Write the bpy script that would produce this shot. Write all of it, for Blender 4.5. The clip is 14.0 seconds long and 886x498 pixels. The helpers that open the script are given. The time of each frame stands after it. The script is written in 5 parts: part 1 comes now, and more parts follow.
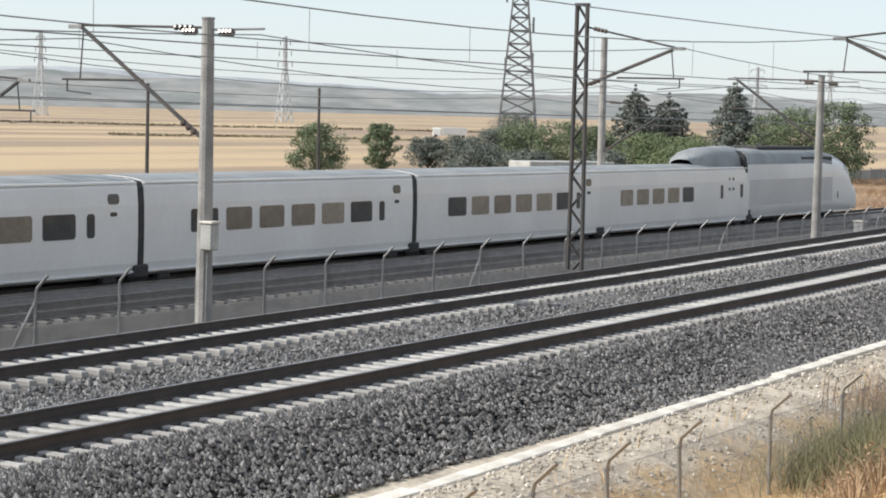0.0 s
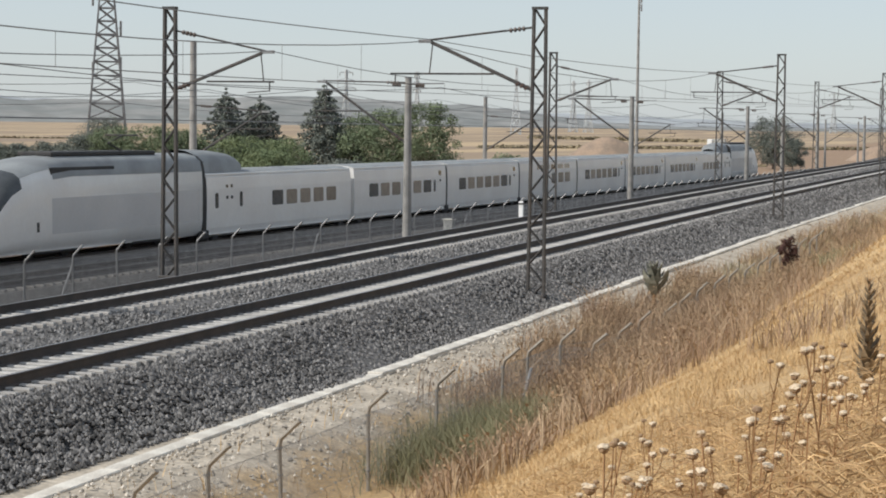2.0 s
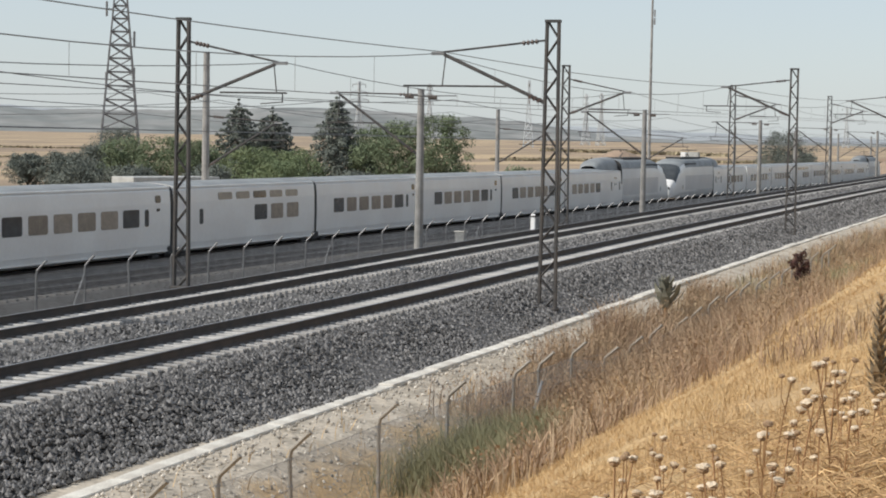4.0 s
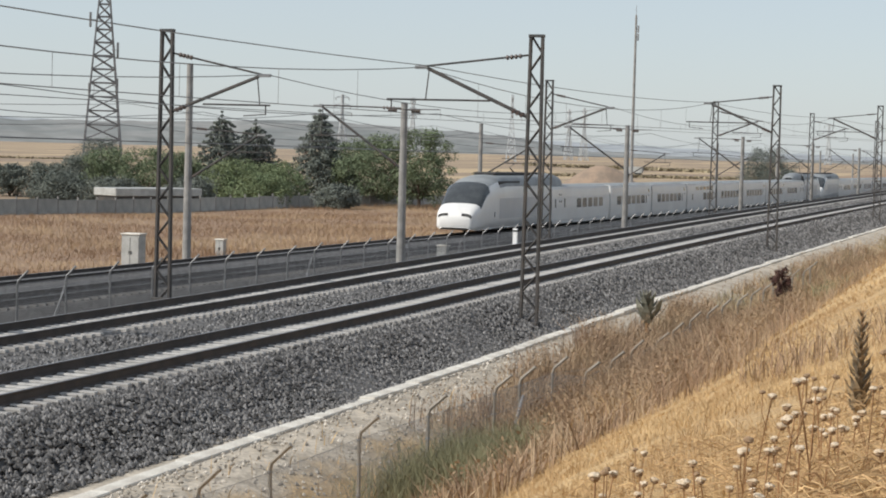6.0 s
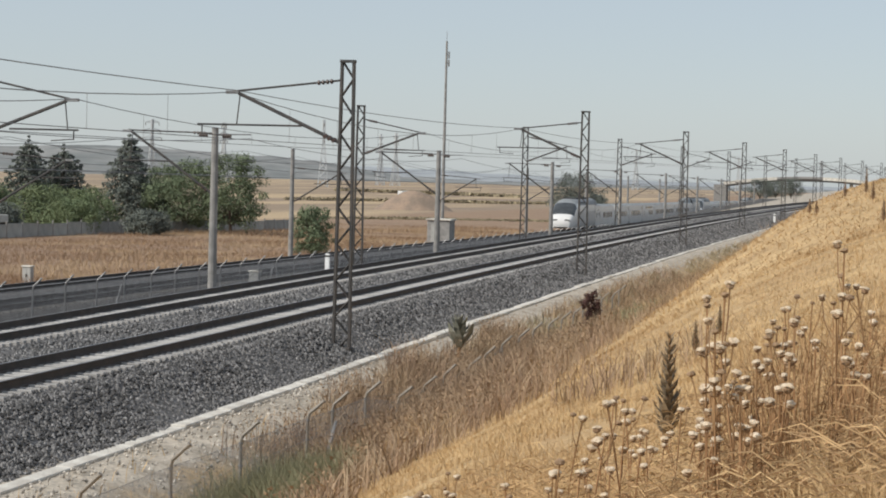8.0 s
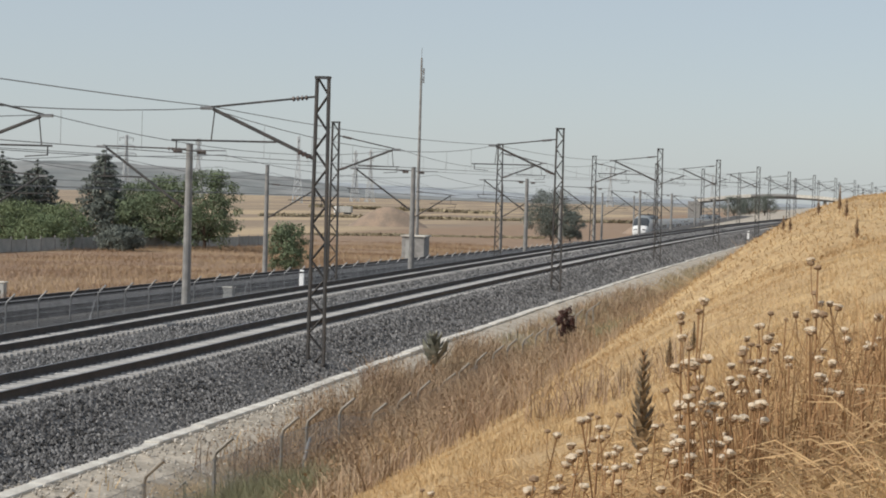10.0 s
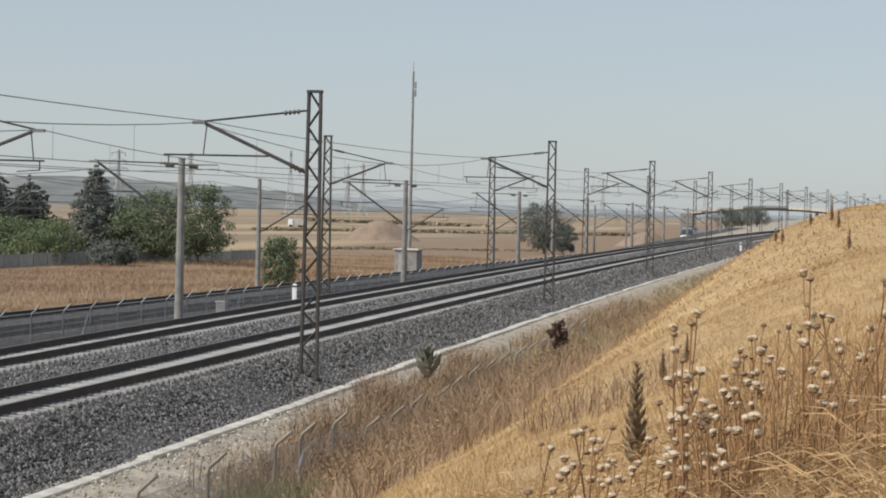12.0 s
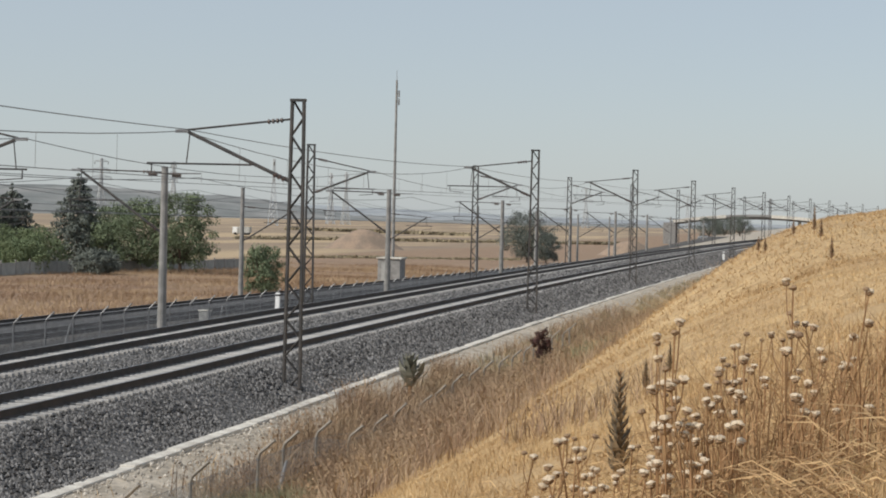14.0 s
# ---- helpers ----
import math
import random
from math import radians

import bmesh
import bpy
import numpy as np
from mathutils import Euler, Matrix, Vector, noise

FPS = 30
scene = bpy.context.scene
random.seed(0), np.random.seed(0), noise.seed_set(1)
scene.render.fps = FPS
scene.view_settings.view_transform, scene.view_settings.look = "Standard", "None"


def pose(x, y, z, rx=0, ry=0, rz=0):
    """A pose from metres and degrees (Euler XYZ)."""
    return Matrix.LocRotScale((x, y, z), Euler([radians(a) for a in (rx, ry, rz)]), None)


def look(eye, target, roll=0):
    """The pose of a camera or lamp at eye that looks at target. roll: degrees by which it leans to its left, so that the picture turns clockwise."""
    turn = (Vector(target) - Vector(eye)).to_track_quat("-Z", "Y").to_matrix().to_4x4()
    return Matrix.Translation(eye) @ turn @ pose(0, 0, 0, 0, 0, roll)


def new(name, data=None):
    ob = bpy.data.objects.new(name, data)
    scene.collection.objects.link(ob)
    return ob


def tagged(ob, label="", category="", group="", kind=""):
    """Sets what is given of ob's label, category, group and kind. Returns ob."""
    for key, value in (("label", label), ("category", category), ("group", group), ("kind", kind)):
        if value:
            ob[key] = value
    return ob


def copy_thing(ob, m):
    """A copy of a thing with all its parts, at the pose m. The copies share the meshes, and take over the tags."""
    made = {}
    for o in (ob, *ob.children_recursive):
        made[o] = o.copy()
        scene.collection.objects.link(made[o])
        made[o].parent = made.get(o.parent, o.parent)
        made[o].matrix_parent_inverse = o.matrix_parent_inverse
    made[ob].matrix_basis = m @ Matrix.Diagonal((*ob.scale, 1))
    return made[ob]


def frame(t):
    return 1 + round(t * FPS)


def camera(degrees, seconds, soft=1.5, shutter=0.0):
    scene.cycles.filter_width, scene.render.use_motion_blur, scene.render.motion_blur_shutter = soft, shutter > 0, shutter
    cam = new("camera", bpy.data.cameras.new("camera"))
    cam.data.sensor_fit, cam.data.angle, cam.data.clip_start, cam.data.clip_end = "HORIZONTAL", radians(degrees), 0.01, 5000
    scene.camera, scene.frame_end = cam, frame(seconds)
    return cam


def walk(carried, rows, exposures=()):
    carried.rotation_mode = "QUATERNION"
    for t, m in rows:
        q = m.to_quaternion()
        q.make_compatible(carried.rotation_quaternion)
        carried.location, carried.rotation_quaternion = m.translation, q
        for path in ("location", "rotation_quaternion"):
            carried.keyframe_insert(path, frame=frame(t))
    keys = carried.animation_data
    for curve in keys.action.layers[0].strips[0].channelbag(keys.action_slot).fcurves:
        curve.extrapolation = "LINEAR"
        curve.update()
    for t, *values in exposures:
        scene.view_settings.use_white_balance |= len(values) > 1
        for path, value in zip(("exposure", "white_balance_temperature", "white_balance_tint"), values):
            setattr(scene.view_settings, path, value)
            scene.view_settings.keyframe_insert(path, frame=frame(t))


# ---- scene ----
# The world's y axis runs along the railway, x to the right of it, z = 0 is the rail top of the near line.
EYE = (0.0, 0.0, 4.4)

cam = camera(25.97, 14.0, soft=1.9)

# seconds, bearing from the track's direction, pitch, roll (degrees): a hand-held pan from one spot
PATH = [
    (0.0, -30.083, -4.160, 1.45),
    (0.2, -26.345, -4.181, 1.56),
    (0.4, -24.589, -4.236, 1.22),
    (0.5, -23.696, -4.193, 1.11),
    (0.6, -23.433, -4.291, 1.14),
    (0.8, -22.294, -3.429, 0.90),
    (1.0, -21.165, -3.225, 1.28),
    (1.2, -20.496, -3.358, 1.53),
    (1.5, -19.800, -2.725, 1.09),
    (2.0, -18.017, -3.833, 0.72),
    (2.2, -16.072, -3.343, 1.15),
    (2.5, -14.437, -3.113, 1.34),
    (3.0, -16.030, -3.683, 0.61),
    (3.5, -17.395, -3.850, 1.05),
    (3.7, -18.278, -3.643, 0.95),
    (5.8, -18.419, -3.068, 1.37),
    (6.0, -17.846, -3.054, 1.55),
    (6.5, -16.248, -2.610, 1.63),
    (7.0, -13.312, -2.655, 1.70),
    (7.5, -12.946, -2.703, 1.58),
    (8.0, -12.268, -2.155, 1.53),
    (10.5, -11.439, -1.568, 1.73),
    (11.0, -11.282, -1.429, 1.78),
    (11.5, -11.030, -1.309, 1.54),
    (12.0, -11.314, -1.242, 1.38),
    (12.5, -11.287, -1.096, 1.35),
    (13.0, -11.233, -1.092, 1.31),
    (13.5, -11.001, -0.768, 1.18),
    (14.0, -10.821, -0.968, 1.41),
]


def aim(bearing, pitch):
    b, p = radians(bearing), radians(pitch)
    return (EYE[0] + 50 * math.sin(b) * math.cos(p), EYE[1] + 50 * math.cos(b) * math.cos(p), EYE[2] + 50 * math.sin(p))


walk(cam, [(t, look(EYE, aim(b, p), r)) for t, b, p, r in PATH], exposures=[(0.0, 0.56), (0.6, 0.38), (1.2, 0.24), (2.0, 0.16), (3.6, 0.18), (6.0, 0.14), (7.0, 0.06), (12.0, -0.09), (14.0, -0.1)])

# ---- light: hazy summer sun, high, from behind and beyond the far line ----
SUN_FROM = Vector((-0.62, -0.50, 0.62)).normalized()
world = bpy.data.worlds.new("hazy_sky")
world.use_nodes = True
scene.world = world
wn = world.node_tree.nodes
sky = wn.new("ShaderNodeTexSky")
sky.sky_type = "NISHITA"
sky.sun_disc = False
sky.sun_elevation = math.asin(SUN_FROM.z)
sky.sun_rotation = math.atan2(SUN_FROM.x, SUN_FROM.y)
sky.air_density, sky.dust_density, sky.ozone_density, sky.altitude = 1.0, 1.0, 1.5, 600
# summer haze whitens the whole sky evenly
haze = wn.new("ShaderNodeMix")
haze.data_type = "RGBA"
haze.inputs["Factor"].default_value = 0.62
haze.inputs["B"].default_value = (5.75, 6.35, 6.95, 1)
world.node_tree.links.new(sky.outputs[0], haze.inputs["A"])
wn["Background"].inputs["Strength"].default_value = 0.1
world.node_tree.links.new(haze.outputs["Result"], wn["Background"].inputs["Color"])
sun = new("sun", bpy.data.lights.new("sun", "SUN"))
sun.data.energy, sun.data.angle, sun.data.color = 3.8, radians(1.2), (1.0, 0.95, 0.87)
sun.matrix_world = look(SUN_FROM * 100, (0, 0, 0))


# ---- materials ----
def mat(name, a, b=None, rough=0.8, scale=4.0, fine=60.0, bump=0.15, metal=0.0, spread=0.0, coat=0.0, island=0.0, lo=0.38, hi=0.62, grain=0.22):
    """Two colours mixed by broad stains, a fine grain over them, and a relief from the grain."""
    m = bpy.data.materials.new(name)
    m.use_nodes = True
    nt = m.node_tree
    n, ln = nt.nodes, nt.links.new
    bs = n["Principled BSDF"]
    b = b or tuple(c * 0.75 for c in a)
    tc = n.new("ShaderNodeTexCoord")
    geo = n.new("ShaderNodeNewGeometry")
    big, small = n.new("ShaderNodeTexNoise"), n.new("ShaderNodeTexNoise")
    big.inputs["Scale"].default_value, big.inputs["Detail"].default_value = scale, 5
    small.inputs["Scale"].default_value, small.inputs["Detail"].default_value = fine, 3
    for q in (big, small):
        ln(geo.outputs["Position"] if spread < 0 else tc.outputs["Object"], q.inputs["Vector"])
    ramp = n.new("ShaderNodeMapRange")
    ramp.inputs["From Min"].default_value, ramp.inputs["From Max"].default_value = lo, hi
    ln(big.outputs["Fac"], ramp.inputs["Value"])
    mix = n.new("ShaderNodeMix")
    mix.data_type = "RGBA"
    mix.inputs["A"].default_value, mix.inputs["B"].default_value = (*a, 1), (*b, 1)
    ln(ramp.outputs[0], mix.inputs["Factor"])
    val = n.new("ShaderNodeMapRange")
    val.inputs["From Min"].default_value, val.inputs["From Max"].default_value = 0.25, 0.75
    val.inputs["To Min"].default_value, val.inputs["To Max"].default_value = 1 - grain, 1 + grain
    ln(small.outputs["Fac"], val.inputs["Value"])
    hsv = n.new("ShaderNodeHueSaturation")
    ln(mix.outputs["Result"], hsv.inputs["Color"])
    last = val.outputs[0]
    if abs(spread) > 0 or island:
        src = geo.outputs["Random Per Island"]
        if not island:
            info = n.new("ShaderNodeObjectInfo")
            src = info.outputs["Random"]
        amount = island or abs(spread)
        r = n.new("ShaderNodeMapRange")
        r.inputs["To Min"].default_value, r.inputs["To Max"].default_value = 1 - amount, 1 + amount
        ln(src, r.inputs["Value"])
        mul = n.new("ShaderNodeMath")
        mul.operation = "MULTIPLY"
        ln(last, mul.inputs[0])
        ln(r.outputs[0], mul.inputs[1])
        last = mul.outputs[0]
    ln(last, hsv.inputs["Value"])
    ln(hsv.outputs["Color"], bs.inputs["Base Color"])
    bs.inputs["Roughness"].default_value, bs.inputs["Metallic"].default_value = rough, metal
    bs.inputs["Coat Weight"].default_value = coat
    if bump:
        bp = n.new("ShaderNodeBump")
        bp.inputs["Strength"].default_value, bp.inputs["Distance"].default_value = bump, 0.03
        ln(small.outputs["Fac"], bp.inputs["Height"])
        ln(bp.outputs[0], bs.inputs["Normal"])
    return m


M_RAIL = mat("rusty_rail", (0.04, 0.034, 0.032), (0.062, 0.05, 0.044), 0.7, 2, 50)
M_RAILTOP = mat("polished_rail_head", (0.32, 0.31, 0.30), (0.22, 0.2, 0.19), 0.35, 3, 40, 0.05, 0.8)
M_SLEEPER = mat("pale_concrete_sleeper", (0.42, 0.407, 0.385), (0.3, 0.288, 0.275), 0.9, 3, 60, 0.3, spread=0.15)
M_OLDSLEEPER = mat("dusty_dark_sleeper", (0.17, 0.16, 0.15), (0.12, 0.115, 0.108), 0.9, 3, 60, 0.3)
M_BALLAST = mat("grey_ballast", (0.135, 0.131, 0.129), (0.075, 0.072, 0.07), 0.95, 5, 14, 1.0, spread=-0.001, grain=0.55)
M_STONE = mat("grey_ballast_stone", (0.19, 0.185, 0.182), (0.1, 0.097, 0.095), 0.9, 9, 40, 0.3, island=0.75)
M_STEEL = mat("weathered_dark_steel", (0.05, 0.05, 0.05), (0.085, 0.075, 0.068), 0.7, 2, 30, 0.1, 0.2)
M_GALV = mat("galvanised_steel", (0.3, 0.3, 0.3), (0.22, 0.22, 0.22), 0.5, 3, 40, 0.08, 0.5)
M_POST = mat("dull_fence_steel", (0.33, 0.3, 0.26), (0.24, 0.215, 0.18), 0.7, 3, 40, 0.1, 0.2)
M_POLE = mat("grey_concrete_pole", (0.29, 0.28, 0.265), (0.21, 0.204, 0.195), 0.9, 2, 30, 0.2, spread=0.1)
M_CONC = mat("pale_concrete", (0.7, 0.67, 0.6), (0.52, 0.48, 0.42), 0.9, 1.5, 30, 0.3, spread=0.1)
M_PATH = mat("dark_gravel_path", (0.085, 0.078, 0.071), (0.063, 0.058, 0.053), 0.95, 0.6, 18, 0.4, spread=-0.001, grain=0.3)
M_WIRE = mat("dull_copper_wire", (0.2, 0.2, 0.2), (0.26, 0.25, 0.24), 0.6, 1, 20, 0.0, 0.3)
M_INSUL = mat("brown_ceramic", (0.09, 0.06, 0.05), (0.07, 0.05, 0.04), 0.3, 5, 30, 0.0)
M_WHITE = mat("white_train_paint", (0.77, 0.77, 0.75), (0.71, 0.7, 0.68), 0.4, 0.35, 6, 0.0, coat=0.2, grain=0.03)
M_GREYBAND = mat("grey_train_paint", (0.55, 0.55, 0.55), (0.5, 0.505, 0.51), 0.4, 0.5, 8, 0.0, coat=0.2, grain=0.04)
M_ROOF = mat("dull_grey_roof_paint", (0.26, 0.275, 0.28), (0.2, 0.21, 0.215), 0.6, 0.8, 10, 0.0, grain=0.06)
M_DARK = mat("black_rubber", (0.03, 0.03, 0.032), (0.045, 0.043, 0.04), 0.8, 4, 30, 0.1)
M_BLIND = mat("window_with_beige_blind", (0.25, 0.22, 0.185), (0.2, 0.175, 0.15), 0.22, 3, 20, 0.0, spread=0.25)
M_GLASS = mat("dark_tinted_glass", (0.045, 0.05, 0.055), (0.06, 0.066, 0.07), 0.12, 2, 20, 0.0)
M_BARK = mat("brown_bark", (0.11, 0.08, 0.06), (0.07, 0.05, 0.04), 0.95, 5, 40, 0.5)
# tree greens below are lightened in colour to stand in for distance haze
M_LEAF = mat("green_leaves", (0.12, 0.155, 0.085), (0.15, 0.185, 0.1), 0.8, 0.5, 6, 0.0, island=0.22)
M_LEAFB = mat("bright_green_leaves", (0.135, 0.175, 0.085), (0.17, 0.205, 0.1), 0.8, 0.5, 6, 0.0, island=0.22)
M_NEEDLE = mat("dark_green_needles", (0.12, 0.137, 0.118), (0.145, 0.16, 0.135), 0.85, 0.6, 6, 0.0, island=0.2)
M_DRY = mat("dry_straw_grass", (0.54, 0.38, 0.197), (0.43, 0.285, 0.14), 0.85, 0.5, 5, 0.0, spread=-0.001, island=0.15)
M_BROWN = mat("dry_brown_weeds", (0.26, 0.17, 0.11), (0.39, 0.29, 0.185), 0.9, 0.8, 6, 0.0, island=0.4)
M_STALK = mat("dry_thistle_stalk", (0.27, 0.15, 0.07), (0.36, 0.22, 0.105), 0.9, 3, 20, 0.0, island=0.25)
M_HEAD = mat("cream_thistle_down", (0.68, 0.57, 0.43), (0.52, 0.4, 0.27), 0.9, 30, 90, 0.3, island=0.2)
M_CUP = mat("brown_thistle_cup", (0.24, 0.155, 0.09), (0.34, 0.235, 0.14), 0.9, 20, 60, 0.3, island=0.3)
M_GREYW = mat("pale_painted_metal", (0.42, 0.42, 0.4), (0.33, 0.33, 0.31), 0.6, 2, 20, 0.05)
M_WHITEPOST = mat("white_painted_plastic", (0.85, 0.85, 0.84), (0.75, 0.75, 0.74), 0.5, 3, 20, 0.0)
# distance haze is put into both hill colours, over their scrub and dry tones
M_HILL = mat("haze_greyed_scrub_hills", (0.17, 0.18, 0.175), (0.24, 0.24, 0.23), 1.0, 0.012, 0.03, 0.0, spread=-0.001)
M_FARHILL = mat("haze_paled_dry_hills", (0.33, 0.35, 0.36), (0.28, 0.3, 0.32), 1.0, 0.003, 0.02, 0.0, spread=-0.001)
M_GRIT = mat("tan_grit", (0.5, 0.46, 0.4), (0.34, 0.31, 0.27), 0.95, 9, 40, 0.2, island=0.5)
M_PLUM = mat("dark_dock_seed", (0.06, 0.028, 0.024), (0.09, 0.045, 0.035), 0.95, 8, 40, 0.2, island=0.4)


# ---- mesh helpers ----
def link_mesh(name, me, material, parent=None, label=""):
    ob = new(name, me)
    if material:
        me.materials.append(material)
    if parent:
        ob.parent = parent
    if label:
        ob["label"] = label
    return ob


def part(name, bm, material, parent=None, label="", smooth=False):
    me = bpy.data.meshes.new(name)
    bm.to_mesh(me)
    bm.free()
    if smooth:
        for p in me.polygons:
            p.use_smooth = True
    return link_mesh(name, me, material, parent, label)


def raw(name, verts, faces, material, parent=None, label="", smooth=False):
    me = bpy.data.meshes.new(name)
    me.from_pydata([tuple(v) for v in verts], [], [tuple(f) for f in faces])
    me.update()
    if smooth:
        for p in me.polygons:
            p.use_smooth = True
    return link_mesh(name, me, material, parent, label)


def empty(name, m=None):
    ob = new(name)
    if m is not None:
        ob.matrix_basis = m
    return ob


def box(bm, c, s, bevel=0.0, m=None):
    mm = Matrix.Translation(c) @ Matrix.Diagonal((*s, 1))
    if m is not None:
        mm = m @ mm
    r = bmesh.ops.create_cube(bm, size=1, matrix=mm)
    if bevel:
        es = {e for v in r["verts"] for e in v.link_edges}
        bmesh.ops.bevel(bm, geom=list(es), offset=bevel, segments=1, affect="EDGES", profile=0.5)
    return bm


def tube(bm, p, q, r, n=6, r2=None):
    p, q = Vector(p), Vector(q)
    d = q - p
    m = Matrix.Translation((p + q) / 2) @ d.to_track_quat("Z", "Y").to_matrix().to_4x4()
    bmesh.ops.create_cone(bm, cap_ends=True, segments=n, radius1=r, radius2=r if r2 is None else r2, depth=d.length, matrix=m)
    return bm


def polytube(points, r, n=5):
    """Vertices and faces of a thin tube through points."""
    vs, fs = [], []
    pts = [Vector(p) for p in points]
    for i, p in enumerate(pts):
        d = (pts[min(i + 1, len(pts) - 1)] - pts[max(i - 1, 0)]).normalized()
        side = d.cross(Vector((0, 0, 1)))
        side = side.normalized() if side.length > 1e-4 else Vector((1, 0, 0))
        up = side.cross(d)
        for k in range(n):
            a = 2 * math.pi * k / n
            vs.append(p + side * math.cos(a) * r + up * math.sin(a) * r)
    for i in range(len(pts) - 1):
        for k in range(n):
            fs.append((i * n + k, i * n + (k + 1) % n, (i + 1) * n + (k + 1) % n, (i + 1) * n + k))
    return vs, fs


def sweep(section, stations, closed=False):
    """A section of (x, z) carried along stations of (y, dx, dz)."""
    k = len(section)
    vs = [(x + dx, y, z + dz) for y, dx, dz in stations for x, z in section]
    fs = []
    for i in range(len(stations) - 1):
        for j in range(k if closed else k - 1):
            a, b = i * k + j, i * k + (j + 1) % k
            fs.append((a, b, b + k, a + k))
    return vs, fs


# ---- the plan ----
def bend(y):
    """The near line's long even curve to the right, after a straight length."""
    if y < 60:
        return 7.15e-4 * max(y - 50.6, 0.0) ** 2
    return 1.12e-4 * y * y - 0.34


def bend_far(y):
    """The far line draws slightly nearer, then turns."""
    return lerp([(50, 0), (100, 0.25), (140, 0.6), (180, 1.15), (230, 1.95), (300, 2.8), (400, 4.0), (500, 5.2), (750, 8.0)], y)


def rise(y):
    """The near line climbs gently away."""
    return 0.0054 * min(max(y - 50.0, 0.0), 450.0)


def fall(y):
    """The far line runs slightly downhill."""
    return -0.0045 * max(y, -60.0)


TRACKS = (-17.75, -22.65)
HS_NEAR, HS_FAR, HS_RAIL = -33.0, -37.4, -0.68
YS = [-60, -30, -10] + list(range(0, 110, 10)) + list(range(110, 260, 15)) + [275, 300, 330, 360, 400, 450, 500, 600, 750]

PROFILE = [(-45, -1.5), (-41, -1.5), (-29, -1.35), (-27, -1.15), (-16, -1.12), (-14.4, -1.05), (-13.4, -1.05), (-12.2, -1.35), (-11.2, -1.8), (-10.2, -1.75),
           (-8, -0.85), (-4, 1.25), (0, 3.0), (4, 4.3), (7.5, 4.95), (14, 5.3), (40, 5.6), (400, 6.0)]


def lerp(table, x):
    if x <= table[0][0]:
        return table[0][1]
    for (x0, z0), (x1, z1) in zip(table, table[1:]):
        if x <= x1:
            return z0 + (z1 - z0) * (x - x0) / (x1 - x0)
    return table[-1][1]


def ground_z(x, y):
    """Height of the ground sheet: cutting slope, track formation, verge and plain."""
    u = x - bend(min(y, 500))
    z = lerp(PROFILE, u) + rise(y) * min(max((x + 30) / 4, 0), 1)
    w = min(max((-27 - x) / 2.5, 0), 1)
    z += w * fall(min(y, 500)) * 0.9
    if x < -41:
        z += 0.25 * noise.noise((x * 0.05, y * 0.05, 0)) * min((-41 - x) / 6, 1)
    if u > -12.5:
        k = min((u + 12.5) / 4, 1)
        z += k * (0.22 * noise.noise((x * 0.16, y * 0.09, 3)) + 0.07 * noise.noise((x * 0.7, y * 0.5, 7)))
        # the cutting deepens as the land rises ahead
        f = min(max((y - 22) / 38, 0), 1)
        z += f * f * (3 - 2 * f) * lerp(DEEPER, u)
    return z


DEEPER = [(-8, 0.0), (-7, 0.05), (-5.4, 0.35), (-4, 0.8), (-2.6, 1.25), (-1.2, 1.5), (0.5, 1.35), (2, 1.0), (8, 0.4), (30, 0.2)]


def ground():
    xs = ([-4200, -3000, -2000, -1300, -850, -550, -380, -260, -190, -140, -110, -90, -76, -66, -58] + list(np.arange(-54, -41, 2.0)) + list(np.arange(-41, -13, 1.4))
          + list(np.arange(-12.9, 9, 0.45)) + [9.5, 11, 13, 16, 20, 30, 50, 90, 180, 400, 900])
    ys = [-400, -150, -60, -20] + list(np.arange(0, 70, 0.9)) + list(np.arange(70, 200, 4.0)) + [200, 215, 230, 250, 275, 300, 330, 360, 400, 450, 500, 600, 750, 1000, 1400, 2000, 3000, 4300]
    vs = [(x, y, ground_z(x, y)) for y in ys for x in xs]
    k = len(xs)
    fs = [(i * k + j, i * k + j + 1, (i + 1) * k + j + 1, (i + 1) * k + j) for i in range(len(ys) - 1) for j in range(k - 1)]
    ob = raw("ground", vs, fs, ground_material(), smooth=True)
    tagged(ob, "dry golden grassland with dusty verge and stubble fields", "ground", kind="structure")


